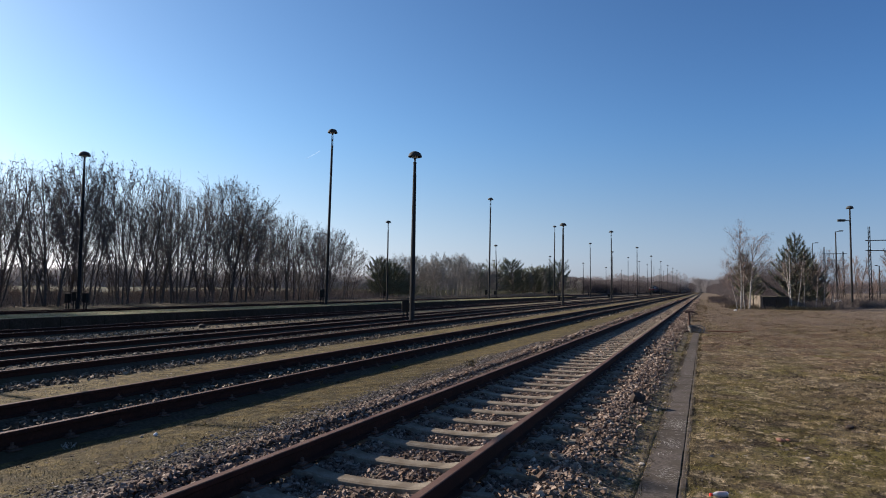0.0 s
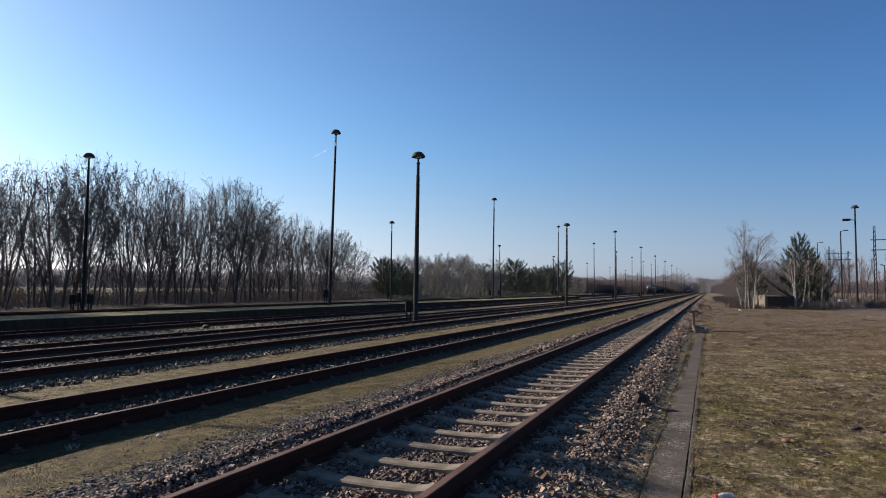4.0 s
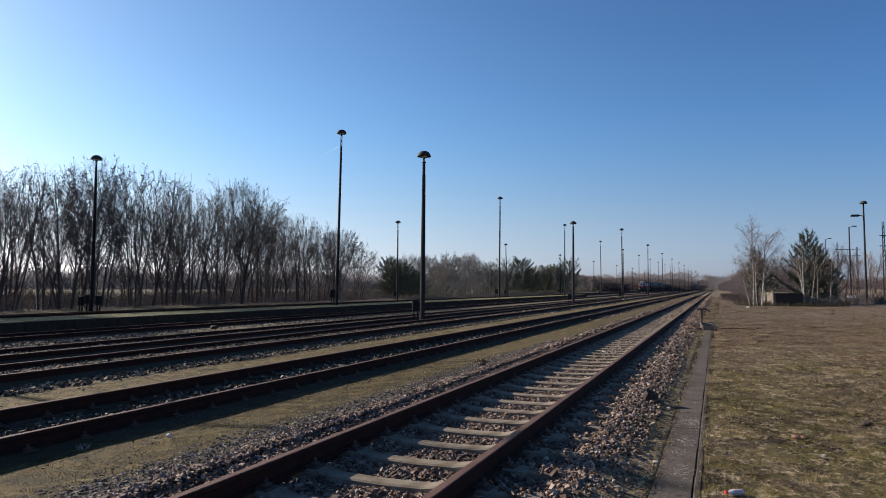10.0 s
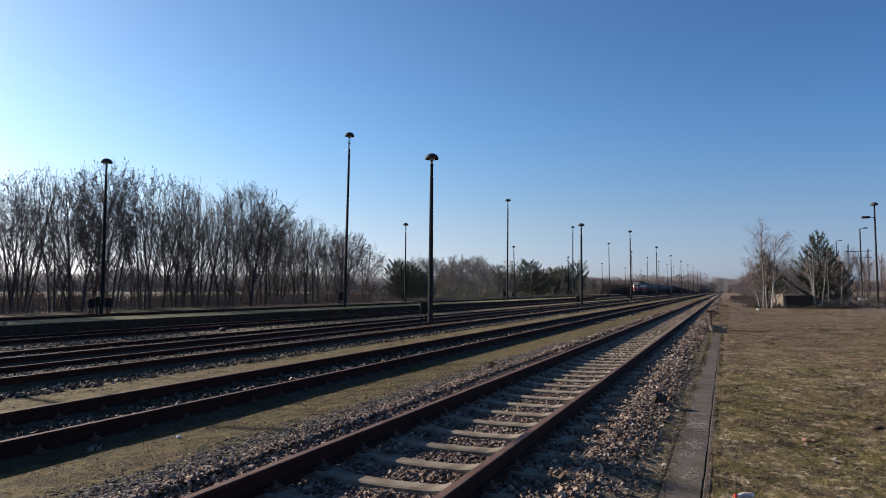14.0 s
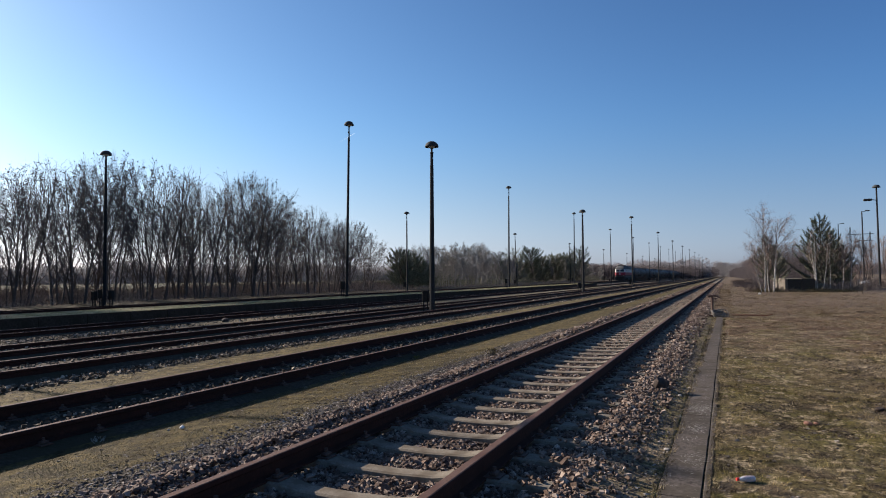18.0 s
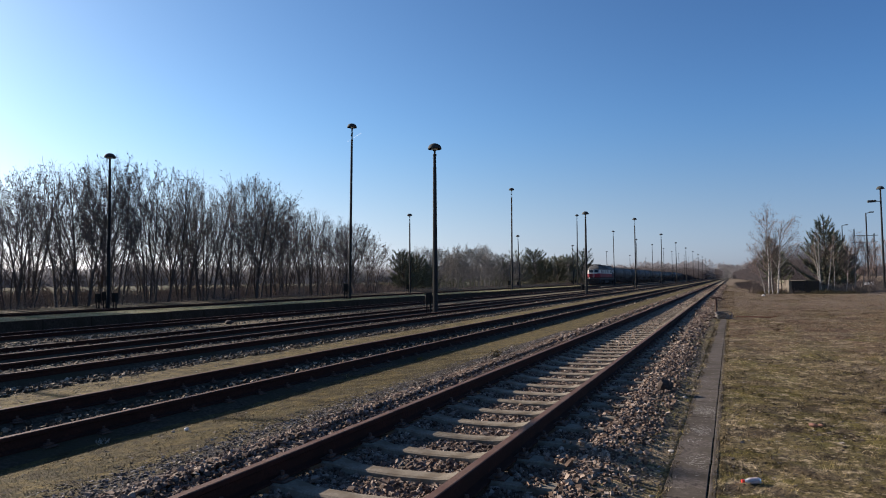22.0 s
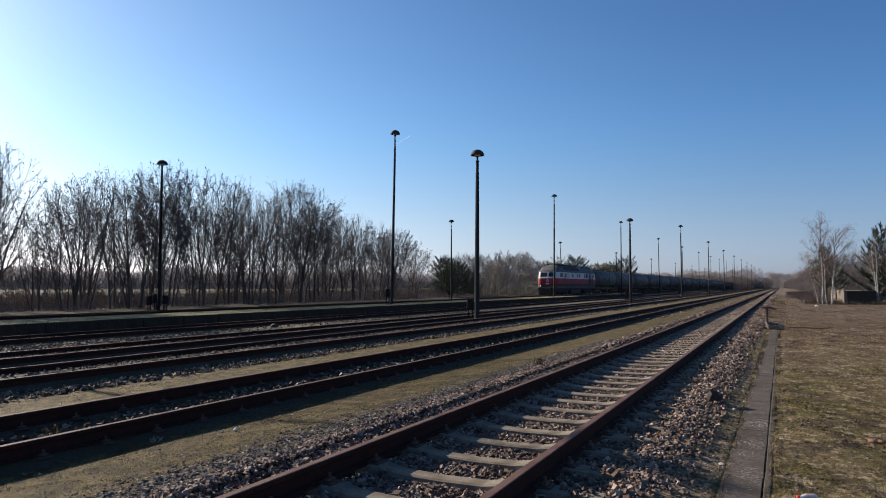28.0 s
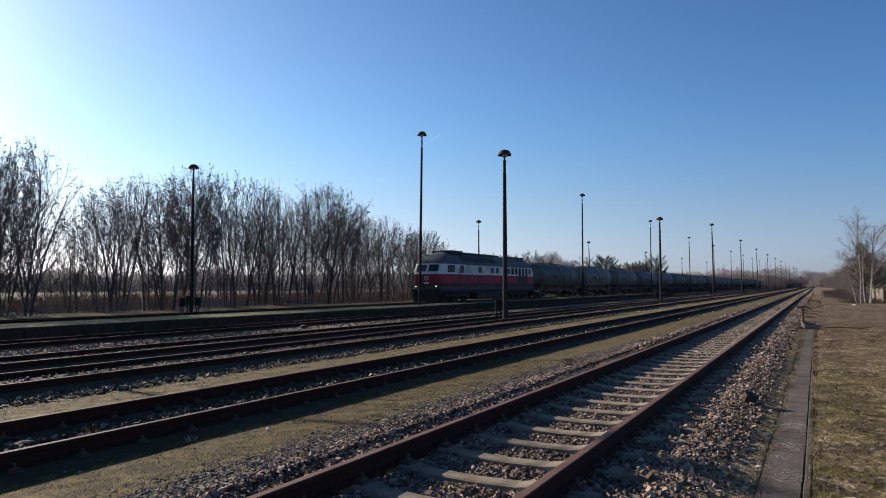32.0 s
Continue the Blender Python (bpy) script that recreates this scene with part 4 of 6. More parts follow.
def vase_tree(seed, height, stems, wide=0.25, limbs=9, low=0.2, trunk_r=0.085, twig=0.0082, foot_r=0.55, pods=0.6, name="bare_tree"):
    """Sinuous stems whose steep limbs fan out and fork upwards into a broad, ragged top hung with dry pods."""
    rng = random.Random(seed)
    trunk, crown = Twigs(), Twigs()

    def cap(p):
        """How much room is left above and beside a point under the rounded top."""
        q = math.hypot(p.x, p.y) / (wide * height)
        return height * (1.0 - 0.22 * q * q) - p.z, 1.15 - q

    for s in range(stems):
        a = 6.28 * (s + rng.random()) / stems
        side = Vector((math.cos(a), math.sin(a), 0))
        foot = side * (rng.uniform(0.2, 1.0) * foot_r if stems > 1 else 0.0)
        h = height * (rng.uniform(0.7, 0.88) if s else 0.88)
        r = trunk_r * rng.uniform(0.6, 1.15)
        pts, rad = grow(rng, foot + Vector((0, 0, -0.2)), Vector((0, 0, 1)) + side * rng.uniform(0.03, 0.17), h, r, 0.014, 12, 0.085, 0.05)
        trunk.tube(pts, rad, 6)
        for i in range(limbs):
            u = low + (0.9 - low) * ((i + rng.random()) / limbs) ** 1.35
            p, d = along(pts, u)
            az = rng.uniform(0, 6.28)
            steep = rng.uniform(0.45, 1.0) * (1.1 - 0.45 * u)
            w = (d + Vector((math.cos(az), math.sin(az), 0)) * steep).normalized()
            up, out = cap(p)
            ln = max(0.6, min(up / max(0.35, w.z) * rng.uniform(0.72, 1.02), height * 0.5, wide * height * max(0.3, out) / max(0.2, math.hypot(w.x, w.y)) * 1.25))
            lp, lr = grow(rng, p, w, ln, max(0.018, 0.5 * r * (1.12 - u)), twig, 7, 0.16, 0.07)
            crown.tube(lp, lr, 4)
            n = max(3, int(ln * 1.6))
            for j in range(n):
                v = 0.12 + 0.87 * ((j + rng.random()) / n) ** 0.75
                q, e = along(lp, min(0.99, v))
                room = cap(q)[0]
                if room < 0.15:
                    continue
                bl = min(ln * (1.1 - 0.7 * v) * rng.uniform(0.35, 0.7) + 0.35, room + 0.2)
                bp, br = grow(rng, q, e + rand_dir(rng) * 0.55 + Vector((0, 0, 0.18)), bl, twig * 1.25, twig * 0.75, 4, 0.24, 0.07)
                crown.tube(bp, br, 3)
                for _ in range(max(4, int(bl * 4.6))):
                    q2, e2 = along(bp, rng.uniform(0.15, 1.0))
                    d2 = (e2 + rand_dir(rng) * 0.85 + Vector((0, 0, 0.15))).normalized()
                    l2 = rng.uniform(0.3, 0.62)
                    crown.blade(q2, d2 * l2, twig * 0.95, d2.orthogonal().normalized())
                    for _ in range(2 if rng.random() < 0.5 else 1):
                        d3 = (d2 + rand_dir(rng) * 0.75 + Vector((0, 0, 0.12))).normalized()
                        crown.blade(q2 + d2 * l2 * rng.uniform(0.25, 0.8), d3 * l2 * rng.uniform(0.4, 0.7), twig * 0.75, d3.orthogonal().normalized())
                    if rng.random() < pods * (0.35 + 0.65 * q2.z / height):
                        k = rand_dir(rng)
                        crown.blade(q2 + d2 * l2 * rng.uniform(0.3, 0.95), k * rng.uniform(0.09, 0.2), rng.uniform(0.03, 0.055), k.orthogonal().normalized())
    ob = thing(name)
    part("trunk", trunk.mesh("trunk", M_BARK), None, ob)
    part("crown", crown.mesh("crown", M_TWIG), None, ob)
    return ob


M_TWIG = worn("twig_bark", (0.05, 0.04, 0.037), (0.11, 0.088, 0.08), None, 0.9, 0, 20, relief=0)
M_BIRCH_TWIG = worn("birch_twig", (0.115, 0.08, 0.066), (0.19, 0.137, 0.115), None, 0.9, 0, 20, relief=0)
M_BIRCH = worn("birch_bark", (0.3, 0.28, 0.255), (0.42, 0.4, 0.37), (0.1, 0.088, 0.076), 0.8, 0, 9, 5, 0.3)
M_NEEDLE = islands("pine_needle", [(0.0, (0.07, 0.078, 0.052)), (0.5, (0.135, 0.142, 0.094)), (1.0, (0.25, 0.24, 0.165))], 0.7, 8)
M_BRUSH = islands("dry_brush", [(0.0, (0.085, 0.066, 0.054)), (0.5, (0.155, 0.122, 0.1)), (1.0, (0.25, 0.2, 0.165))], 0.95, 4, 0.1)
M_UNDER = islands("undergrowth_stem", [(0.0, (0.09, 0.07, 0.057)), (0.5, (0.185, 0.145, 0.12)), (1.0, (0.3, 0.24, 0.195))], 0.95, 4, 0.1)
M_OLIVE = islands("evergreen_brush", [(0.0, (0.0798, 0.0782, 0.0479)), (0.5, (0.1436, 0.1328, 0.0861)), (1.0, (0.2313, 0.206, 0.1396))], 0.95, 4, 0.1)
M_WOODS = islands("far_wood", [(0.0, (0.062, 0.054, 0.055)), (0.5, (0.085, 0.074, 0.076)), (1.0, (0.115, 0.101, 0.104))], 1.0, 1, 0.0)
# thin far twigs let light through from both sides
wnt = M_WOODS.node_tree
wmx, wtl = wnt.nodes.new("ShaderNodeMixShader"), wnt.nodes.new("ShaderNodeBsdfTranslucent")
wpr = wnt.nodes["Principled BSDF"]
wnt.links.new(wpr.inputs["Base Color"].links[0].from_socket, wtl.inputs[0])
wnt.links.new(wpr.outputs[0], wmx.inputs[1])
wnt.links.new(wtl.outputs[0], wmx.inputs[2])
wnt.links.new(wmx.outputs[0], wnt.nodes["Material Output"].inputs[0])
# Paler copy of the wood; distance haze is put into the colour.
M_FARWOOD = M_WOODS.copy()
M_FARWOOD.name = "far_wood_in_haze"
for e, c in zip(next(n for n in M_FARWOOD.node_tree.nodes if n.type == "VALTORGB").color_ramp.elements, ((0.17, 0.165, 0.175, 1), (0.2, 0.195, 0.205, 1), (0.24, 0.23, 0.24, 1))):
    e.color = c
M_GRASS = islands("dry_grass", [(0.0, (0.0312, 0.0227, 0.0125)), (0.35, (0.0749, 0.0562, 0.025)), (0.6, (0.1352, 0.1026, 0.0468)), (0.88, (0.2392, 0.189, 0.104)), (1.0, (0.4368, 0.3672, 0.2288))], 0.9, 3.5, 0.12)
M_MOSS = islands("moss_grass", [(0.0, (0.046, 0.0432, 0.0099)), (0.5, (0.115, 0.102, 0.0198)), (1.0, (0.207, 0.18, 0.0495))], 0.9, 5, 0.15)


def weeping_birch(seed, height):
    """A birch that forks low, with limbs arching over and long hanging twigs."""
    rng = random.Random(seed)
    trunk, crown = Twigs(), Twigs()
    stem, rad = grow(rng, Vector((0, 0, -0.2)), Vector((0.02, 0, 1)), height * 0.95, 0.085, 0.02, 10, 0.06, 0.06)
    trunk.tube(stem, rad, 6)
    for i in range(22):
        u = 0.34 + 0.6 * (i + rng.random()) / 22
        p, d = along(stem, u)
        az = rng.uniform(-1.2, 1.2) if i % 3 else rng.uniform(1.2, 5.0)
        lp, lr = grow(rng, p, d + Vector((math.cos(az), math.sin(az), 0.1)) * 0.75, height * rng.uniform(0.24, 0.42) * (1.25 - 0.6 * u), 0.034 * (1.3 - u), 0.007, 8, 0.09, -0.045)
        (trunk if u < 0.55 else crown).tube(lp, lr, 4)
        for j in range(16):
            q, e = along(lp, 0.25 + 0.75 * (j + rng.random()) / 16)
            tp, tr = grow(rng, q, e + rand_dir(rng) * 0.6, rng.uniform(0.5, 1.1), 0.006, 0.004, 4, 0.16, -0.2)
            crown.tube(tp, tr, 3)
            for _ in range(5):
                q2, e2 = along(tp, rng.random())
                d2 = (e2 + rand_dir(rng) * 0.6 + Vector((0, 0, -0.4))).normalized()
                crown.blade(q2, d2 * rng.uniform(0.15, 0.4), 0.005, d2.orthogonal().normalized())
    ob = thing("birch_tree")
    part("trunk", trunk.mesh("trunk", M_BIRCH), None, ob)
    part("crown", crown.mesh("crown", M_BIRCH_TWIG), None, ob)
    return ob


def candle_pine(seed, height, spread, low, whorls, size=0.2, power=0.8, dome=False):
    """A young pine: whorls of limbs that bend upwards into spiky shoots, see-through between."""
    rng = random.Random(seed)
    trunk, limb, needle = Twigs(), Twigs(), Twigs()
    pts, rad = grow(rng, Vector((0, 0, -0.2)), Vector((0, 0, 1)), height + 0.1, 0.1, 0.02, 9, 0.035, 0.05)
    trunk.tube(pts, rad, 7)

    def shoot(p, d, ln):
        """One shoot bristling with needles all along."""
        limb.blade(p, d * ln, 0.012, d.orthogonal().normalized())
        for k in range(max(6, int(ln / 0.02))):
            u = rng.random()
            w = (d * 1.0 + rand_dir(rng) * 0.85).normalized()
            needle.blade(p + d * ln * u, w * size * rng.uniform(0.55, 1.0), size * (0.1 if dome else 0.075), w.orthogonal().normalized())
    for i in range(whorls):
        u = low + (0.96 - low) * i / (whorls - 1)
        az0 = rng.uniform(0, 6.28)
        n = (8 if dome else 6) if u < 0.8 else 4
        for k in range(n):
            p, d = along(pts, min(0.98, max(0.02, u + rng.uniform(-0.03, 0.03))))
            az = az0 + 6.28 * k / n + rng.uniform(-0.4, 0.4)
            ln = (height * spread * (math.sqrt(max(0.03, 1 - ((u - 0.45) / 0.62) ** 2)) if dome else (1.03 - u) ** power) + 0.2) * rng.uniform(0.6, 1.15)
            lp, lr = grow(rng, p, Vector((math.cos(az), math.sin(az), 0.15 + 0.6 * u)), ln, 0.032, 0.01, 6, 0.07, 0.1)
            limb.tube(lp, lr, 4)
            for j in range(max(4, int((12.0 if dome else 9.0) * ln))):
                q, e = along(lp, 0.22 + 0.78 * rng.random())
                shoot(q, (e + rand_dir(rng) * 0.55 + Vector((0, 0, 0.45))).normalized(), rng.uniform(0.18, 0.42))
            shoot(lp[-1], (lp[-1] - lp[-2]).normalized() * 0.6 + Vector((0, 0, 0.5)), rng.uniform(0.3, 0.5))
    for k in range(3):
        shoot(pts[-1], Vector((rng.uniform(-0.3, 0.3), rng.uniform(-0.3, 0.3), 1)).normalized(), 0.45)
    ob = thing("pine_tree")
    part("trunk", trunk.mesh("trunk", M_BARK), None, ob)
    part("branchwork", limb.mesh("branchwork", M_BARK), None, ob)
    part("crown", needle.mesh("crown", M_NEEDLE), None, ob)
    return ob


def brush(name, spots, material, seed, size=0.5, label="", category="brush", per=60, thin=0.02):
    """Tangled low growth as loose stems: spots are (x, y, radius, height)."""
    rng = random.Random(seed)
    t = Twigs()
    for x, y, r, h in spots:
        z = ground_z(x, y) - 0.05
        for _ in range(int(per * max(1.0, r))):
            a, q = rng.uniform(0, 6.28), r * math.sqrt(rng.random())
            p = Vector((x + q * math.cos(a), y + q * math.sin(a), z + rng.random() ** 1.6 * h * 0.75 * (1.05 - (q / r) ** 2 * 0.6)))
            d = (rand_dir(rng) * 0.7 + Vector((0, 0, 0.8))).normalized()
            t.blade(p, d * size * rng.uniform(0.5, 1.3), size * thin + 0.005, d.orthogonal().normalized())
            if rng.random() < 0.4:
                d2 = (d + rand_dir(rng) * 0.8).normalized()
                t.blade(p + d * size * 0.3, d2 * size * 0.7, size * thin * 0.8 + 0.004, d2.orthogonal().normalized())
    ob = new(name, t.mesh(name, material))
    return tagged(ob, label, category, kind="stuff")


def woods(name, line, material, seed, height, depth, n, size, label, thick=0.12):
    """Far wood along a polyline: many loose clumps under an uneven top."""
    rng = random.Random(seed)
    v, f = [], []
    for _ in range(n):
        k = rng.random() * (len(line) - 1)
        i = int(k)
        (xa, ya), (xb, yb) = line[i], line[i + 1]
        u = k - i
        x, y = xa + (xb - xa) * u, ya + (yb - ya) * u
        x, y = x + rng.uniform(-0.5, 0.5) * depth, y + rng.uniform(-0.5, 0.5) * depth
        top = height * (0.72 + 0.4 * noise.noise((x * 0.035, y * 0.035, seed)) + 0.22 * noise.noise((x * 0.16, y * 0.16, seed + 5)))
        z = -0.4 + top * rng.random() ** 0.8
        s = size * rng.uniform(0.4, 1.0)
        c, b = Vector((x, y, z)), len(v)
        d = (rand_dir(rng) * 0.8 + Vector((0, 0, 0.7))).normalized()
        e = d.orthogonal().normalized() * s * thick
        v += [c - e, c + e, c + d * s]
        f.append((b, b + 1, b + 2))
    ob = new(name, mesh_np(name, [tuple(q) for q in v], f, material))
    return tagged(ob, label, "wood", kind="stuff")


ROW_TOPS = ((8, 10.2), (14, 9.9), (19, 9.7), (21.5, 9.3), (23.2, 8.2), (24.6, 7.2), (26.8, 8.7), (30, 10.1), (35, 10.2), (38, 10.6), (41.6, 11.1), (45, 10.4), (48.5, 11.4), (51, 10.1), (53.6, 9.1), (58.3, 9.2), (62.8, 8.4), (67, 7.7), (71.7, 6.6), (75, 5.2))


def row_top(y):
    return float(np.interp(y, [p[0] for p in ROW_TOPS], [p[1] for p in ROW_TOPS]))


def plant_tree_row():
    rng = random.Random(4)
    kinds = [vase_tree(20 + i, 10.0, (4, 3, 5, 3, 4)[i], wide=(0.25, 0.21, 0.28, 0.23, 0.26)[i], limbs=(8, 10, 7, 9, 8)[i], low=0.12 + 0.03 * (i % 3), trunk_r=0.075 + 0.012 * (i % 3)) for i in range(5)]
    kinds.append(vase_tree(40, 10.0, 1, wide=0.3, limbs=19, trunk_r=0.14, low=0.18))
    kinds.append(vase_tree(41, 10.0, 2, wide=0.24, limbs=14, trunk_r=0.11, low=0.14, foot_r=0.4))
    for k in kinds:
        tagged(k, "leafless slender tree in the dense roadside row", "tree", "row of bare trees")
    spots = []
    y = 25.9
    while y < 72.5:
        h = row_top(y) * rng.uniform(1.02, 1.1)
        spots.append((-40.4 - rng.random() * 2.0, y, h))
        if rng.random() < 0.3 and y < 70:
            spots.append((-43.4 - rng.random() * 4.0, y + rng.uniform(-0.8, 0.8), h * rng.uniform(0.82, 1.0)))
        # one wider opening lets the field show
        y += 2.3 if 33.6 < y < 34.8 else rng.uniform(1.25, 2.15) * (1.0 if y < 46 else 1.15)
    # Those with y under 13 are unseen, added to shade the platform's near end.
    spots += [(-41.0, 19.0, 10.6), (-40.2, 20.8, 10.2), (-42.5, 22.4, 8.2), (-41.5, 16.5, 9.9), (-43.5, 18.0, 9.8), (-41.2, 24.2, 6.4), (-43, 13, 10.2), (-42, 9, 10), (-41, 6, 9.6), (-42.5, 11.2, 10.2), (-41.2, 12.4, 9.8), (-43, 4, 9.5), (-41.8, 7.6, 9.9), (-44.5, 10.2, 10.3), (-44.5, 20.6, 8.6), (-40.6, 17.6, 10.5), (-42.2, 19.8, 10.1), (-43.8, 21.4, 9.3), (-41.9, 14.8, 10.4), (-41.6, 20.2, 9.9), (-40.6, 48.5, 11.5)]
    # thin saplings between the trees
    slim = [vase_tree(50 + i, 10.0, 2, 0.13, 6, 0.25, 0.06, 0.016, 0.5, 0.1, "bare_sapling") for i in range(2)]
    for k in slim:
        tagged(k, "thin leafless sapling among the roadside trees", "sapling", "saplings between the bare trees")
    for i in range(90):
        ob = slim[i] if i < 2 else copy_thing(slim[i % 2], Matrix())
        y = 12 + 63 * (i / 90) ** 1.4 + rng.uniform(-0.7, 0.7)
        if 33.9 < y < 35.6:
            y += 2.2
        x = -41 - rng.random() * 6
        sh = rng.uniform(0.28, 0.6) * (1.0 if y < 60 else 0.8)
        ob.matrix_basis = pose(x, y, ground_z(x, y), 0, 0, rng.uniform(0, 360))
        ob.scale = (sh * 1.2, sh * 1.2, sh)
    used = set()
    for x, y, h in spots:
        i = 5 if 48.4 < y < 48.6 else rng.choice((0, 1, 2, 3, 4, 6))
        s = h / 10.0
        # the last trees of the row lean away, bent by the wind
        lean = 5.0 * smoothstep(54, 66, y) + rng.uniform(-1.5, 1.5)
        m = pose(x, y, ground_z(x, y), -lean, lean * 0.4, 0) @ pose(0, 0, 0, 0, 0, rng.uniform(0, 360))
        ob = kinds[i] if i not in used else copy_thing(kinds[i], Matrix())
        used.add(i)
        ob.matrix_basis = m
        ob.scale = (s, s, s)


plant_tree_row()


def plant_rest():
    rng = random.Random(11)
    # pines and bare bushes beyond the row
    p1, p2 = candle_pine(3, 6.0, 0.36, 0.08, 13, 0.2, dome=True), candle_pine(8, 6.0, 0.38, 0.12, 12, 0.2, dome=True)
    for p in (p1, p2):
        tagged(p, "dark green young pine with open crown", "pine", "pines beyond the tracks")
    places = [(p1, -42.0, 81.5, 5.2), (p2, -42.0, 83, 4.0), (p1, -42.4, 85.8, 4.7), (p2, -42.6, 88.4, 4.1), (p1, -44, 95, 3.8), (p2, -43.5, 91, 3.2), (p2, -46, 148, 7.3), (p1, -44, 156, 8.2), (p2, -42, 170, 6.2), (p1, -44, 178, 7.2), (p2, -42.5, 203, 9.6), (p1, -45.5, 199, 7.5), (p2, -46, 136, 6.0), (p1, -48, 112, 5.0), (p1, -43, 162, 6.2), (p2, -43.5, 187, 7.2), (p1, -45, 166, 6.4), (p2, -44, 194, 7.6)]
    seen = set()
    for src, x, y, h in places:
        ob = src if src.name not in seen else copy_thing(src, Matrix())
        seen.add(src.name)
        ob.matrix_basis = pose(x, y, ground_z(x, y), 0, 0, rng.uniform(0, 360))
        ob.scale = (h / 4.8, h / 4.8, h / 6.2)
    b = [crown_tree(60 + i, 6.0, 5, 0.55, 0.45, 0.36, 9, 8, 5, 0.011, 0.05, False, 0.16, "bare_bush", 0.9) for i in range(3)]
    bush_twig = worn("bush_twig", (0.135, 0.122, 0.108), (0.225, 0.205, 0.182), None, 0.95, 0, 20, relief=0)
    for q in b:
        for c in q.children:
            c.data.materials[0] = bush_twig
        tagged(q, "leafless grey many-stemmed wild bush", "bush", "bare bushes beyond the tracks")
    n = 0
    for y in (93, 94, 96, 98, 99, 101, 103, 105, 107, 109, 111, 114, 117, 119, 121, 123, 125, 127, 129, 131, 133, 136, 139, 141, 143, 147, 154, 160, 166, 172, 184, 190, 196, 205, 212, 222, 235, 250):
        src = b[n % 3]
        ob = src if n < 3 else copy_thing(src, Matrix())
        x = -45 + rng.uniform(-3, 2.5)
        h = (6.6 if 92 < y < 112 else 7.8 if 118 < y < 132 else 6.0) * rng.uniform(0.85, 1.1)
        ob.matrix_basis = pose(x, y, ground_z(x, y), 0, 0, rng.uniform(0, 360))
        ob.scale = (h / 6,) * 3
        n += 1
    brush("undergrowth", [(-41 - rng.random() * 7, y, 1.1, rng.uniform(0.5, 1.5)) for y in np.arange(8, 82, 0.3)], M_UNDER, 5, 0.6, "dry brown undergrowth below the bare trees", per=60)
    brush("undergrowth", [(-41.5 - rng.random() * 8, y, 1.2, rng.uniform(0.6, 1.5)) for y in np.arange(10, 77, 0.5) if not 33.6 < y < 36.4], M_UNDER, 15, 1.0, "thin upright leafless scrub below the bare trees", per=42, thin=0.011)
    brush("scrub", [(-49.0 - rng.random() * 5, y, 1.3, rng.uniform(0.8, 1.6)) for y in np.arange(12, 98, 0.28) if not 41.0 < y < 45.5], M_UNDER, 16, 0.8, "grey-brown leafless scrub along the field edge", per=60, thin=0.014)
    brush("thicket", [(-43 - rng.random() * 8, y, 1.8, rng.uniform(1.8, 4.2)) for y in np.arange(80, 260, 0.6)], M_OLIVE, 6, 0.5, "dull green and brown thicket beyond the sidings", per=60)
    brush("dry_verge", [(-39.6 - rng.random() * 3, y, 1.2, rng.uniform(0.3, 0.7)) for y in np.arange(5, 200, 1.0)], M_UNDER, 7, 0.35, "dry grass verge before the trees", per=40)
    # loading ramp group
    b1 = crown_tree(71, 8.3, 1, 0.62, 0.4, 0.15, 30, 10, 6, 0.005, 0.062, False, 0.25, "birch_tree")
    b2 = crown_tree(77, 6.6, 1, 0.64, 0.38, 0.26, 22, 9, 7, 0.005, 0.07, False, 0.3, "birch_tree")
    b3 = crown_tree(79, 6.6, 1, 0.7, 0.32, 0.16, 8, 7, 5, 0.005, 0.07, False, 0.45, "birch_tree")
    b4 = weeping_birch(83, 6.9)
    for q in (b1, b2, b3, b4):
        for c in q.children:
            if c.name.startswith("trunk"):
                c.data.materials[0] = M_BIRCH
    for q in (b1, b2, b3, b4):
        tagged(q, "slender leafless white-barked birch by the ramp", "birch", "birches by the ramp")
        for c in q.children:
            if c.name.startswith("crown"):
                c.data.materials[0] = M_BIRCH_TWIG
    first = {}
    for src, x, y, s, tilt in ((b1, 3.09, 66, 0.98, -2), (b2, 2.81, 66.1, 0.7, -12), (b2, 3.45, 66.4, 0.85, -1), (b4, 3.84, 66.2, 1.0, 5), (b3, 7.42, 69, 0.88, -2), (b3, 7.62, 69.2, 0.95, 1), (b3, 8.1, 69.5, 0.85, 8), (b3, 7.75, 69.6, 0.7, -10), (b3, 8.7, 69.8, 0.72, 2), (b2, 9.68, 70, 0.75, 4), (b2, 10.6, 72, 0.85, 3), (b2, 11.4, 73, 0.7, 6)):
        ob = src if src.name not in first else copy_thing(src, Matrix())
        first[src.name] = 1
        ob.matrix_basis = pose(x, y, ground_z(x, y), 0, tilt, rng.uniform(0, 360) if abs(tilt) < 2 else 0)
        ob.scale = (s,) * 3
    rp = [candle_pine(15, 7.0, 0.45, 0.1, 16, 0.24), candle_pine(18, 5.0, 0.36, 0.25, 9, 0.24, 0.6)]
    tagged(rp[0], "bushy green pine beside the concrete ramp", "pine", "pines by the ramp")
    tagged(rp[1], "thin pine among the birches", "pine", "pines by the ramp")
    rp[0].matrix_basis = pose(8.4, 72.5, ground_z(8.4, 72.5))
    rp[0].scale = (1.12, 1.12, 1.0)
    rp[1].matrix_basis = pose(3.7, 71.5, ground_z(3.7, 71.5))
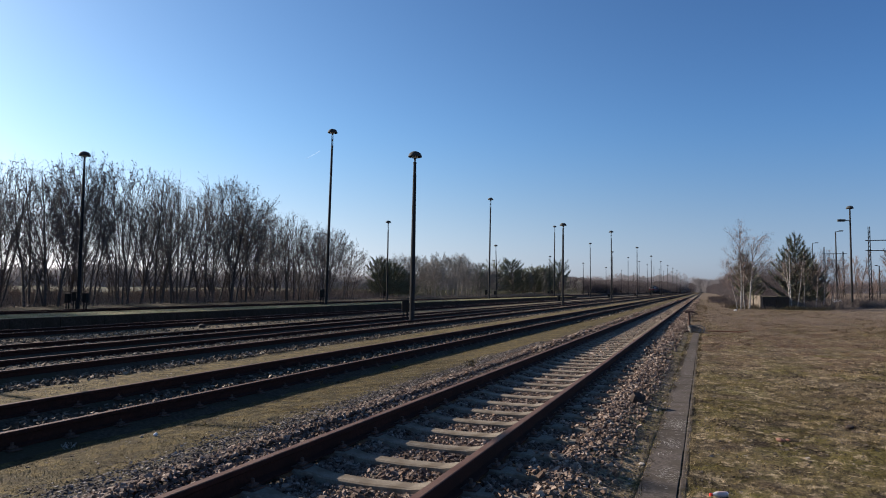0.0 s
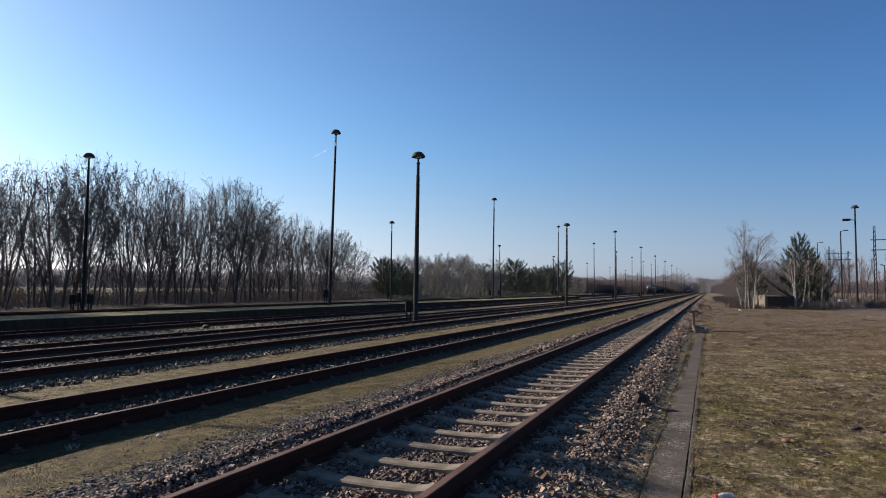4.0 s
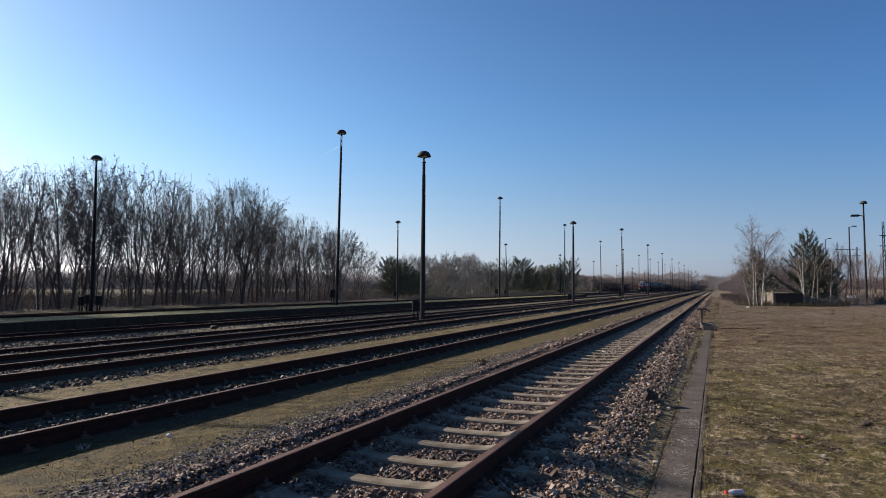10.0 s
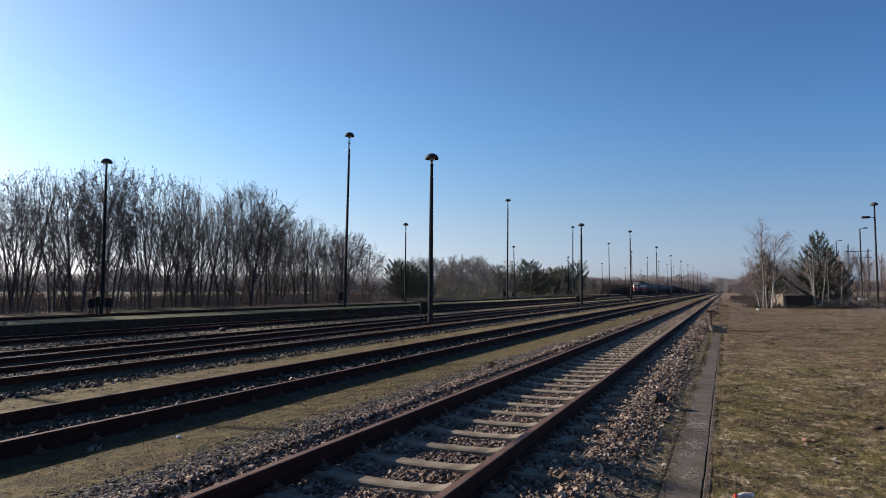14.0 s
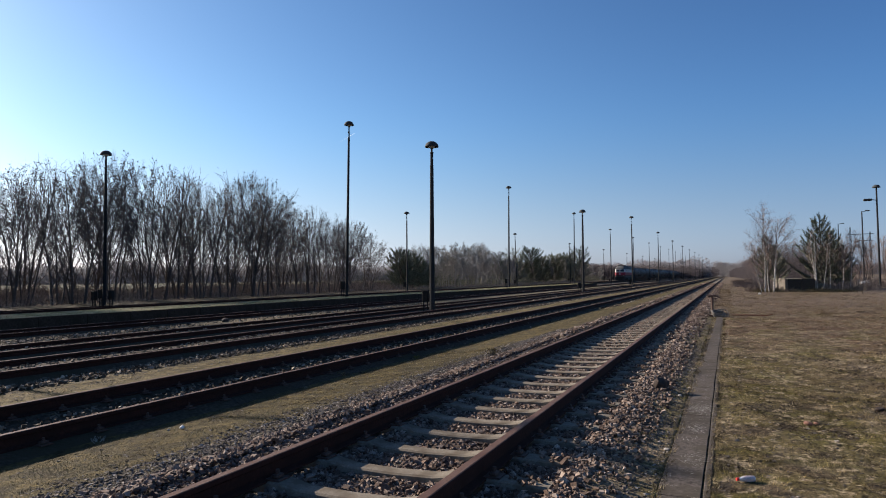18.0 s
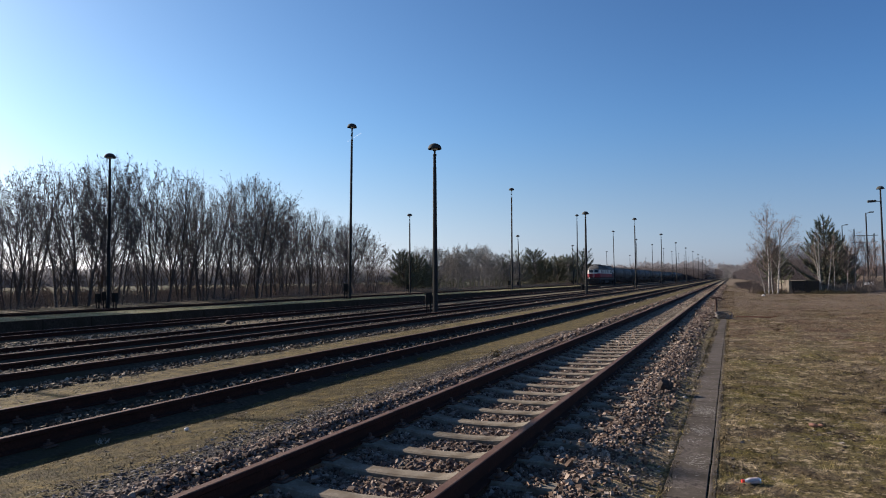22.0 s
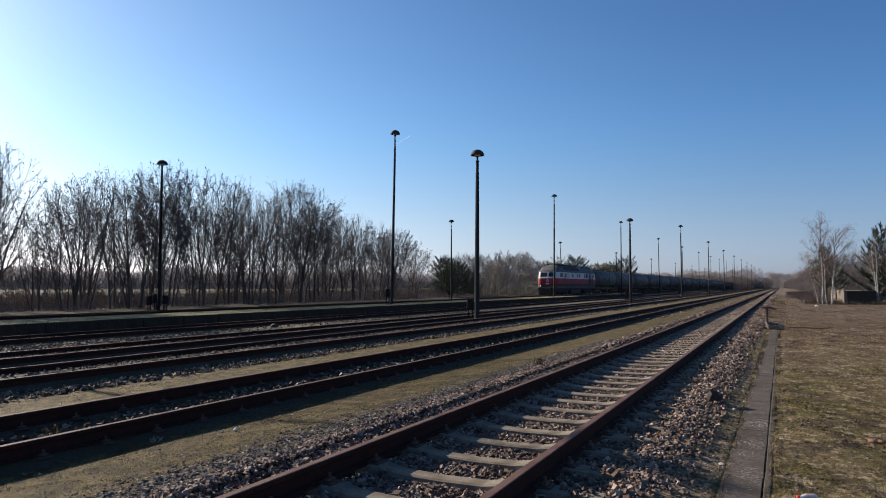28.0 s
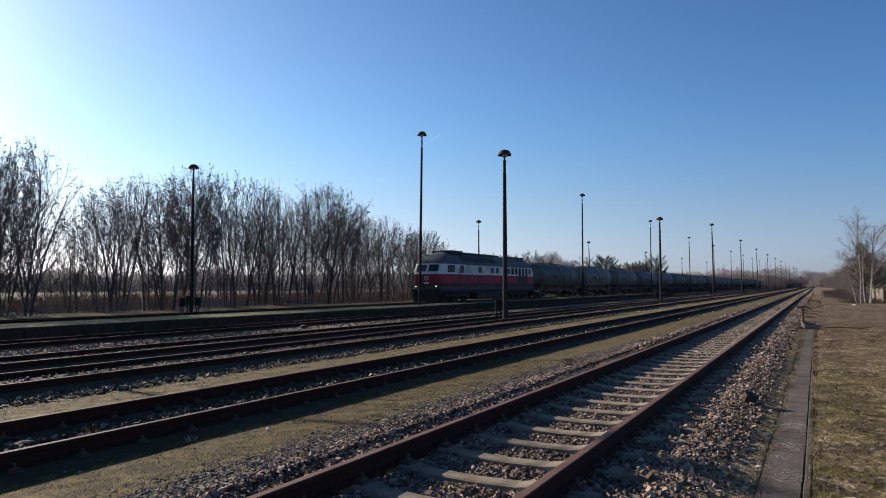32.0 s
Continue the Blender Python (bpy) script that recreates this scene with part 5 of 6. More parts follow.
    for x, y, s in ((4.6, 73, 0.75), (10.2, 74.5, 0.66), (9.2, 73.4, 0.8)):
        copy_thing(rp[1 if x < 6 else 0], pose(x, y, ground_z(x, y), 0, 0, 100 * s)).scale = (s,) * 3
    # bare bushes and brush on the open side
    rb = bare_tree(90, 6.0, 3, 0.42, 13, low=0.2, trunk_r=0.05, pods=False, twig=0.006, name="bare_tree")
    for c in rb.children:
        if c.name.startswith("crown"):
            c.data.materials[0] = M_BIRCH_TWIG
    tagged(rb, "leafless young tree beyond the open ground", "tree", "bare trees beyond the open ground")
    n = 0
    for x, y, h in [(13.5 + rng.uniform(-1, 2), 92 + rng.uniform(-4, 10), rng.uniform(2.5, 4.0)) for _ in range(4)] + [(x, 112 + rng.uniform(-10, 25), rng.uniform(5.5, 8.5)) for x in np.arange(14, 75, 1.9)] + [(x, 95 + rng.uniform(-6, 6), rng.uniform(3, 5)) for x in np.arange(19, 60, 2.6)]:
        ob = rb if n == 0 else copy_thing(rb, Matrix())
        ob.matrix_basis = pose(x, y, ground_z(x, y), 0, 0, rng.uniform(0, 360))
        ob.scale = (h / 6,) * 3
        n += 1
    brush("brushwood", [(11 + rng.random() * 40, 78 + rng.random() * 30, 1.5, rng.uniform(0.8, 2.2)) for _ in range(110)] + [(5 + rng.random() * 7, 71 + rng.random() * 16, 1.2, rng.uniform(0.5, 1.3)) for _ in range(14)] + [(2.2 + rng.random() * 3, 67 + rng.random() * 4, 0.8, rng.uniform(0.2, 0.7)) for _ in range(8)] + [(8.0 + rng.random() * 4, 68.5 + rng.random() * 4, 0.8, rng.uniform(0.5, 1.4)) for _ in range(16)] + [(14.0 + rng.random() * 9, 68 + rng.random() * 8, 0.9, rng.uniform(0.4, 1.1)) for _ in range(36)] + [(1.2 + rng.random() * 2.4, 86 + rng.random() * 90, 1.0, rng.uniform(0.12, 0.4)) for _ in range(40)] + [(3.2 + rng.random() * 5, 88 + rng.random() * 120, 1.6, rng.uniform(0.5, 1.5)) for _ in range(40)], M_BRUSH, 12, 0.6, "reddish brown leafless brushwood", per=60)
    brush("ramp_weeds", [(2.4 + rng.random() * 8, 65.5 + rng.random() * 2.2, 0.5, rng.uniform(0.2, 0.55)) for _ in range(50)], M_GRASS, 13, 0.3, "dry weeds at the foot of the ramp", per=50)
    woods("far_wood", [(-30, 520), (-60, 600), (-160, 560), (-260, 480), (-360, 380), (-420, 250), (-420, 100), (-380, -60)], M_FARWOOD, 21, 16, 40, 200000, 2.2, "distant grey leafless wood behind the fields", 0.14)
    woods("near_wood", [(-14, 640), (-26, 480), (-46, 330), (-50, 270)], M_WOODS, 23, 9.0, 16, 110000, 1.4, "grey leafless wood along the far sidings", 0.06)
    woods("track_wood", [(8.5, 105), (9, 180), (10, 300), (8, 460), (6, 640)], M_WOODS, 25, 6.5, 9, 150000, 1.0, "brown leafless trees along the track", 0.035)
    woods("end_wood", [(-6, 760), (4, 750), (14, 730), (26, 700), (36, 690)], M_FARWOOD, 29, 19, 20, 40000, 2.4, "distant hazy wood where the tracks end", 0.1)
    woods("end_wood", [(-30, 900), (0, 880), (60, 760), (140, 420), (190, 200), (200, 40)], M_WOODS, 27, 12, 40, 160000, 2.0, "distant grey leafless wood at the end of the tracks", 0.1)


plant_rest()


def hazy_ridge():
    """The last wooded rise, added all round the horizon; its glow paints the haze."""
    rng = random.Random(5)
    m, t, b = nodes_of("haze_emission", 1.0)
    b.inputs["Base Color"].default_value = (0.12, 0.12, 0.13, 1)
    # Faint bluish emission stands in for the haze of distance.
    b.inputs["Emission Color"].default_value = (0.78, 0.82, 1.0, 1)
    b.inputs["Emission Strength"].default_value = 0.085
    verts, faces = [], []
    n = 900
    for i in range(n):
        a = 2 * math.pi * i / n
        h = 11 + 3 * noise.noise((math.cos(a) * 9, math.sin(a) * 9, 0)) + 2 * noise.noise((math.cos(a) * 60, math.sin(a) * 60, 3)) + rng.uniform(-1, 1)
        for r, z in ((1000, -1.0), (1000, h), (1040, -1.0)):
            verts.append((r * math.cos(a), r * math.sin(a), z))
    for i in range(n):
        j = (i + 1) % n
        for k, l in ((0, 1), (1, 2)):
            faces.append((3 * i + k, 3 * j + k, 3 * j + l, 3 * i + l))
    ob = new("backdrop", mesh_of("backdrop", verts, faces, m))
    tagged(ob, "added wooded rise along the horizon, haze painted in by emission", "backdrop", kind="structure")


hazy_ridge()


# ---- loading ramp ----
M_RAMP = worn("ramp_concrete", (0.12, 0.1, 0.076), (0.19, 0.162, 0.126), (0.075, 0.06, 0.044), 0.95, 0, 9, 1.1, 0.5, 0.02)
# Darker copy of the ramp concrete: shade painted in for the end wall.
M_RAMP_SHADED = worn("shaded_ramp_concrete", (0.02, 0.016, 0.0125), (0.05, 0.038, 0.03), (0.034, 0.031, 0.02), 0.95, 0, 9, 1.1, 0.5, 0.02)
ramp_thing = thing("loading_ramp", None, "old concrete loading ramp filled with earth", "ramp")
RZ = ground_z(6.4, 68) - 0.1
for i in range(7):
    part("wall_slab", boxm(4.85, 5.09, 68.0 + i * 2.3, 70.26 + i * 2.3, RZ, RZ + 1.32 + 0.015 * (i % 3), 0.03), M_RAMP, ramp_thing)
for i in range(2):
    part("wall_slab", boxm(5.1 + i * 1.12, 6.2 + i * 1.12, 67.98, 68.2, RZ, RZ + 1.3 + 0.02 * i, 0.03), M_RAMP_SHADED, ramp_thing, "end wall with shade painted into its concrete")
part("earth_fill", boxm(5.1, 7.3, 68.2, 84.0, RZ, RZ + 1.25, 0.05), worn("earth", (0.07, 0.055, 0.04), (0.14, 0.11, 0.075), (0.12, 0.11, 0.05), 1.0, 0, 10, 1.5, 0.8, 0.03), ramp_thing)


def earth_bank():
    bm = bmesh.new()
    nx, ny = 14, 10
    g = [[None] * (ny + 1) for _ in range(nx + 1)]
    for i in range(nx + 1):
        for j in range(ny + 1):
            x, y = 7.25 + i * 0.34, 67.6 + j * 1.6
            h = 1.1 * (1 - i / nx) ** 1.3 * smoothstep(0, 0.25, j / ny) * (1 - 0.5 * smoothstep(0.6, 1.0, j / ny))
            g[i][j] = bm.verts.new((x, y, ground_z(x, y) - 0.1 + h + 0.12 * noise.noise((x, y, 2.0))))
    for i in range(nx):
        for j in range(ny):
            bm.faces.new((g[i][j], g[i + 1][j], g[i + 1][j + 1], g[i][j + 1]))
    return bm


bank = new("earth_bank", from_bm("earth_bank", earth_bank(), bpy.data.materials["earth"], True))
tagged(bank, "dark overgrown earth bank beside the ramp", "earth bank", kind="structure")

# ---- cable duct ----
M_SLAB = worn("duct_slab", (0.036, 0.03, 0.0255), (0.12, 0.102, 0.087), (0.06, 0.05, 0.038), 0.95, 0, 34, 3.2, 0.7, 0.008, True, vary=0.12, spec=0.1)
duct = thing("cable_duct", None, "narrow row of grey concrete cover slabs", "cable duct", kind="structure")
SLAB = from_bm("cover_slab", boxm(-0.15, 0.15, -0.498, 0.498, -0.06, 0.0, 0.004), M_SLAB)
for i in range(32):
    y = -4.4 + i * 1.0
    part("cover_slab", SLAB, None, duct, m=pose(-0.37 + 0.002 * (i * 7 % 5 - 2), y, -0.254 + 0.0015 * (i * 5 % 4 - 1.5), 0.03 * (i * 3 % 5 - 2), 0.1 * (i % 3 - 1), 0.05 * (i * 5 % 7 - 3)))

DUCT_WALL = from_bm("duct_wall", boxm(-0.028, 0.028, -0.497, 0.497, -0.1, 0.0, 0.008), M_SLAB)
for i in range(32):
    part("duct_wall", DUCT_WALL, None, duct, m=pose(-0.182 + 0.001 * (i * 3 % 5 - 2), -4.4 + i * 1.0, -0.2535 + 0.0015 * (i * 7 % 4 - 1.5)))
    part("duct_wall", DUCT_WALL, None, duct, m=pose(-0.555, -4.4 + i * 1.0, -0.26))

# ---- ground lever and coil ----
lever = thing("points_lever", pose(-0.57, 27.4, ground_z(-0.57, 27.4)), "rusty iron lever post with a bent crossbar", "lever")
part("post", add_rod(rod((0, 0, -0.1), (0, 0, 0.62), 0.045, 0.035), (0, 0, 0.55), (0, 0, 0.78), 0.06, 0.05), M_IRON, lever)
part("crossbar", add_rod(rod((-0.16, 0, 0.8), (0.12, 0, 0.82), 0.035), (0.12, 0, 0.82), (0.34, 0.05, 0.7), 0.03, 0.015), M_IRON, lever)
part("base_plate", boxm(-0.14, 0.14, -0.12, 0.12, -0.02, 0.08, 0.01), M_IRON, lever)


def ring_mesh(rad, tube, n=24, m=8):
    bm = bmesh.new()
    g = [[bm.verts.new(((rad + tube * math.cos(2 * math.pi * j / m)) * math.cos(2 * math.pi * i / n), (rad + tube * math.cos(2 * math.pi * j / m)) * math.sin(2 * math.pi * i / n), tube * math.sin(2 * math.pi * j / m))) for j in range(m)] for i in range(n)]
    for i in range(n):
        for j in range(m):
            bm.faces.new((g[i][j], g[(i + 1) % n][j], g[(i + 1) % n][(j + 1) % m], g[i][(j + 1) % m]))
    return bm


coil = thing("cable_coil", pose(-0.3, 27.35, ground_z(-0.3, 27.35) + 0.12, 40, 8, 20), "loose coil of pale cable leaning on its edge", "cable coil")
M_CABLE = worn("cable_sheath", (0.06, 0.052, 0.045), (0.2, 0.18, 0.155), None, 0.8, 0, 30)
coil_rng = random.Random(9)
for i in range(9):
    turn = pose(coil_rng.uniform(-0.09, 0.09), coil_rng.uniform(-0.05, 0.05), coil_rng.uniform(-0.07, 0.07), coil_rng.uniform(-26, 26), coil_rng.uniform(-26, 26), 0)
    part("cable_turn", ring_mesh(0.14 + 0.022 * (i % 5), 0.022), M_CABLE, coil, smooth=True, m=turn @ Matrix.Diagonal((1.25, 0.9, 1, 1)))
part("cable_tail", add_rod(rod((0.15, -0.1, 0), (0.55, -0.19, 0.05), 0.016), (0.55, -0.19, 0.05), (1.1, -0.2, 0.0), 0.016), M_CABLE, coil)


bar = thing("iron_bar", pose(0.12, 28.15, ground_z(0.5, 28.15) + 0.03), "thin rusty iron bar lying in the dead leaves", "iron bar")
part("shaft", add_rod(rod((0.0, 0.0, 0.0), (0.55, 0.03, 0.01), 0.022, n=6), (0.55, 0.03, 0.01), (1.25, -0.02, 0.0), 0.022, n=6), M_RUST, bar)
part("bent_end", rod((1.25, -0.02, 0.0), (1.45, 0.1, 0.05), 0.02, n=6), M_RUST, bar)

# ---- small loose things ----
def lump(seed, sx, sy, sz, rough=0.22, sub=2):
    bm = bmesh.new()
    bmesh.ops.create_icosphere(bm, subdivisions=sub, radius=1.0)
    for v in bm.verts:
        k = 1 + rough * noise.noise(v.co * 1.6 + Vector((seed * 7.1, 0, 0))) + rough * 0.5 * noise.noise(v.co * 4 + Vector((0, seed * 3.3, 0)))
        v.co = Vector((v.co.x * sx, v.co.y * sy, v.co.z * sz)) * k
    return bm


def loose(name, x, y, bm, mat, label, cat, lift=0.0, group="", smooth=False):
    ob = new(name, from_bm(name, bm, mat, smooth))
    ob.matrix_basis = pose(x, y, ground_z(x, y) + lift, 0, 0, (x * 77 + y * 31) % 360)
    return tagged(ob, label, cat, group)


M_DARKSTONE = worn("dark_rubble", (0.02, 0.013, 0.0095), (0.05, 0.033, 0.025), None, 0.95, 0, 40, relief=0.8, dist=0.01)
M_PALESTONE = worn("pale_stone", (0.26, 0.235, 0.2), (0.36, 0.33, 0.29), None, 0.9, 0, 30)
M_WHITE = worn("white_litter", (0.6, 0.59, 0.56), (0.75, 0.74, 0.7), None, 0.7, 0, 30)
loose("rubble_stone", -0.88, 9.45, lump(3, 0.105, 0.1, 0.095, 0.3), M_DARKSTONE, "dark brown lump of rubble beside the ballast", "stone", 0.06)
loose("pale_stone", -0.62, 9.25, lump(5, 0.03, 0.026, 0.02), M_PALESTONE, "small pale stone by the rubble", "stone", 0.01)
loose("white_stone", -5.74, 5.68, lump(7, 0.03, 0.026, 0.022), M_WHITE, "white pebble on the grass strip", "stone", 0.02)
loose("white_stone", -5.86, 5.6, lump(8, 0.018, 0.015, 0.012), M_PALESTONE, "small white pebble on the grass strip", "stone", 0.01)
loose("paper_scrap", 2.35, 59.0, lump(9, 0.13, 0.09, 0.07, 0.4), M_WHITE, "crumpled white paper on the dry grass", "litter", 0.08)
loose("pale_stone", -0.56, 6.4, lump(10, 0.03, 0.022, 0.016), M_PALESTONE, "pale stone lying beside the cable duct", "stone", 0.01)
loose("rubble_stone", -7.6, 3.9, lump(11, 0.12, 0.09, 0.05, 0.3), M_DARKSTONE, "flat dark lump on the grass strip", "stone", 0.02)
loose("rubble_stone", -18.6, 20.6, lump(12, 0.17, 0.13, 0.1, 0.3), M_DARKSTONE, "brown lump of rubble between the sidings", "stone", 0.06)
loose("rubble_stone", 1.62, 9.3, lump(13, 0.06, 0.05, 0.03, 0.3), M_DARKSTONE, "small dark clod in the moss", "stone", 0.01)

loose("brick_fragment", 0.74, 7.98, lump(21, 0.05, 0.035, 0.025, 0.35), worn("crumbled_brick", (0.12, 0.056, 0.038), (0.2, 0.1, 0.068), None, 0.95, 0, 60), "small crumbled piece of orange-red brick in the moss", "brick", 0.012)
loose("brick_fragment", 0.82, 8.05, lump(22, 0.03, 0.024, 0.016, 0.35), bpy.data.materials["crumbled_brick"], "small crumbled piece of orange-red brick in the moss", "brick", 0.008)

bottle = thing("plastic_bottle", pose(0.085, 5.64, ground_z(0.085, 5.64) + 0.024, 0, 90, 28), "empty clear plastic bottle with a red cap", "bottle")
bottle.scale = (0.78, 0.78, 0.78)


def bottle_plastic():
    m, t, b = nodes_of("clear_plastic", 0.12)
    b.inputs["Base Color"].default_value = (0.9, 0.88, 0.86, 1)
    b.inputs["Transmission Weight"].default_value = 0.55
    b.inputs["IOR"].default_value = 1.35
    return m


part("bottle_body", lathe([(0.0, 0.09), (0.026, 0.09), (0.029, 0.078), (0.0275, 0.045), (0.03, 0.015), (0.0275, -0.02), (0.022, -0.045), (0.012, -0.062), (0.012, -0.075)], 16), bottle_plastic(), bottle, smooth=True)
part("cap", lathe([(0.0, -0.098), (0.015, -0.098), (0.017, -0.094), (0.017, -0.072), (0.0, -0.072)], 14), worn("red_plastic", (0.55, 0.03, 0.02), (0.65, 0.05, 0.03), None, 0.4, 0, 20, relief=0), bottle)
part("paper_band", lathe([(0.0305, -0.022), (0.0312, 0.0), (0.0308, 0.055), (0.0298, 0.07)], 16), worn("faded_paper", (0.42, 0.33, 0.31), (0.55, 0.45, 0.43), None, 0.8, 0, 40, relief=0), bottle, "faded pinkish band")


def weed(x, y, seed, h, mat, label):
    rng = random.Random(seed)
    t = Twigs()
    for _ in range(34 if h > 0.08 else 16):
        d = (rand_dir(rng) * 0.7 + Vector((0, 0, 0.9))).normalized()
        p = Vector((rng.uniform(-0.07, 0.07), rng.uniform(-0.07, 0.07), 0))
        t.blade(p, d * h * rng.uniform(0.5, 1.0), 0.006, d.orthogonal().normalized())
        q = p + d * h * rng.uniform(0.5, 0.95)
        for _ in range(3):
            k = rand_dir(rng)
            t.blade(q, k * min(0.035, h * 0.3), min(0.014, h * 0.09), k.orthogonal().normalized())
    ob = new("dry_weed", t.mesh("dry_weed", mat))
    ob.matrix_basis = pose(x, y, ground_z(x, y))
    tagged(ob, label, "weed", "dry weeds")


M_PALEWEED = worn("withered_leaf", (0.2, 0.19, 0.165), (0.36, 0.34, 0.3), None, 0.9, 0, 30, relief=0)
weed(-6.2, 4.95, 1, 0.06, M_PALEWEED, "withered whitish weed against the rail")
weed(-7.1, 4.35, 2, 0.2, M_GRASS, "dry brown weed between the rails")
weed(-7.0, 6.3, 3, 0.08, M_GRASS, "dry brown weed between the rails")
weed(-6.15, 12.6, 4, 0.07, M_MOSS, "green weed beside the rail")
weed(-4.55, 13.0, 5, 0.14, M_GRASS, "dry weed on the grass strip")
weed(-6.3, 9.9, 6, 0.07, M_GRASS, "dry weed beside the rail")

# ---- lamps and catenary on the far side of the open ground ----
def arm_lamp(name, x, y, top, arm, label, hood=False):
    z = ground_z(x, y)
    ob = thing(name, pose(x, y, z), label, "street lamp", "lamps beyond the open ground")
    h = top - z
    part("pole", rod((0, 0, -0.2), (0, 0, h), 0.11, 0.07, 10), M_MAST_DARK if hood else M_MAST, ob)
    if hood:
        part("hood", HOOD, None, ob, m=pose(0, 0, h - 0.05, 0, 0, 0))
        part("floodlight", boxm(-1.15, -0.4, -0.14, 0.14, h - 1.35, h - 1.12, 0.05), M_HOOD, ob)
        part("arm", rod((0, 0, h - 1.3), (-0.6, 0, h - 1.22), 0.04), M_MAST_DARK, ob)
    else:
        part("arm", rod((0, 0, h - 0.05), (arm, 0, h + 0.05), 0.04), M_MAST, ob)
        part("lamp_head", boxm(min(arm * 0.6, arm * 1.5), max(arm * 0.6, arm * 1.5), -0.14, 0.14, h, h + 0.14, 0.04), M_HOOD, ob)
    return ob


arm_lamp("street_lamp", 13.95, 77.0, 10.0, 0, "dark steel lamp post with hood and side floodlight", True)
l2 = arm_lamp("street_lamp", 16.4, 100.0, 9.5, 0.6, "grey lamp post with a short arm")
part("footing", boxm(-0.45, 0.45, -0.45, 0.45, -0.1, 0.35, 0.03), M_WHITE, l2)
arm_lamp("street_lamp", 20.5, 150.0, 11.3, 0.7, "distant grey lamp post with a short arm")
arm_lamp("street_lamp", 25.5, 120.0, 5.6, -0.4, "low grey lamp post among the bushes")


def lattice(h):
    bm = bmesh.new()
    for sx in (-1, 1):
        for sy in (-1, 1):
            add_rod(bm, (sx * 0.15, sy * 0.13, -0.2), (sx * 0.08, sy * 0.07, h), 0.032, n=4)
    z = 0.3
    while z < h - 0.5:
        u, w = z / h, (z + 0.55) / h
        for sy in (-1, 1):
            a, b = 0.15 - 0.07 * u, 0.15 - 0.07 * w
            add_rod(bm, (-a, sy * (0.13 - 0.06 * u), z), (b, sy * (0.13 - 0.06 * w), z + 0.55), 0.016, n=4)
        z += 0.55
    return bm


def portal(x, y, top, span, beams, label, right_mast=True):
    z = ground_z(x, y)
    ob = thing("catenary_portal", pose(x, y, z), label, "catenary portal", "old catenary portals")
    h = top - z
    part("lattice_mast", lattice(h), M_MAST_DARK, ob)
    if right_mast:
        part("lattice_mast", lattice(h - 0.9), M_MAST_DARK, ob, m=pose(span, 0, 0))
    for b in beams:
        part("cross_wire", rod((-0.4, 0, b - z), (span + 0.6, 0, b - z), 0.05, n=6), M_MAST_DARK, ob)
    for i in range(2):
        part("insulator", rod((span * 0.5, 0, beams[0] - z - 0.5 * i), (span * 0.5, 0, beams[0] - z - 0.5 * i - 0.35), 0.06, n=6), M_HOOD, ob)


portal(21.0, 140.0, 9.9, 3.1, (8.6, 7.4), "distant rusty lattice portal with two cross beams")
portal(18.2, 90.0, 9.2, 14.0, (7.55, 6.35), "rusty lattice mast with two long cross beams")

# ---- vapour trail of an aircraft ----
trail = thing("vapour_trail", None, "short thin white vapour trail in the clear sky", "vapour trail")
M_TRAIL, tt, tb = nodes_of("vapour", 1.0)
tm, t1, t2 = tt.nodes.new("ShaderNodeMixShader"), tt.nodes.new("ShaderNodeBsdfTranslucent"), tt.nodes.new("ShaderNodeBsdfTransparent")
t1.inputs[0].default_value = (0.95, 0.95, 0.95, 1)
tm.inputs[0].default_value = 0.93
tt.links.new(t1.outputs[0], tm.inputs[1])
tt.links.new(t2.outputs[0], tm.inputs[2])
tt.links.new(tm.outputs[0], tt.nodes["Material Output"].inputs[0])
part("trail_streak", rod((-45, 0, 0), (45, 0, 0), 0.5, 2.2, 8), M_TRAIL, trail)


# ---- loose stones and grass ----
def stone_shapes(rng, n=14):
    base = np.array([(x, y, z) for x in (-1, 1) for y in (-1, 1) for z in (-1, 1)], float) * 0.7
    tris = np.array([(0, 1, 3), (0, 3, 2), (4, 6, 7), (4, 7, 5), (0, 4, 5), (0, 5, 1), (2, 3, 7), (2, 7, 6), (0, 2, 6), (0, 6, 4), (1, 5, 7), (1, 7, 3)])
    shapes = []
    for _ in range(n):
        s = (base + rng.uniform(-0.45, 0.45, (8, 3))) * rng.uniform(0.55, 1.45, 3)
        shapes.append(s)
    return shapes, tris


def random_turns(rng, n):
    q = rng.normal(size=(n, 4))
    q /= np.linalg.norm(q, axis=1)[:, None]
    w, x, y, z = q.T
    return np.stack([np.stack([1 - 2 * (y * y + z * z), 2 * (x * y - z * w), 2 * (x * z + y * w)], -1), np.stack([2 * (x * y + z * w), 1 - 2 * (x * x + z * z), 2 * (y * z - x * w)], -1), np.stack([2 * (x * z - y * w), 2 * (y * z + x * w), 1 - 2 * (x * x + y * y)], -1)], 1)


def stones(name, xyz, size, material, seed, label, flat=0.8):
    rng = np.random.default_rng(seed)
    shapes, tris = stone_shapes(rng)
    n = len(xyz)
    pick = rng.integers(0, len(shapes), n)
    v = np.stack(shapes)[pick] * (size * rng.uniform(0.55, 1.25, n))[:, None, None]
    v = np.einsum("nij,nkj->nki", random_turns(rng, n), v)
    v[:, :, 2] *= flat
    v += xyz[:, None, :]
    f = (tris[None] + (np.arange(n) * 8)[:, None, None]).reshape(-1, 3)
    ob = new(name, mesh_np(name, v.reshape(-1, 3), f, material))
    return tagged(ob, label, "ballast", kind="stuff")


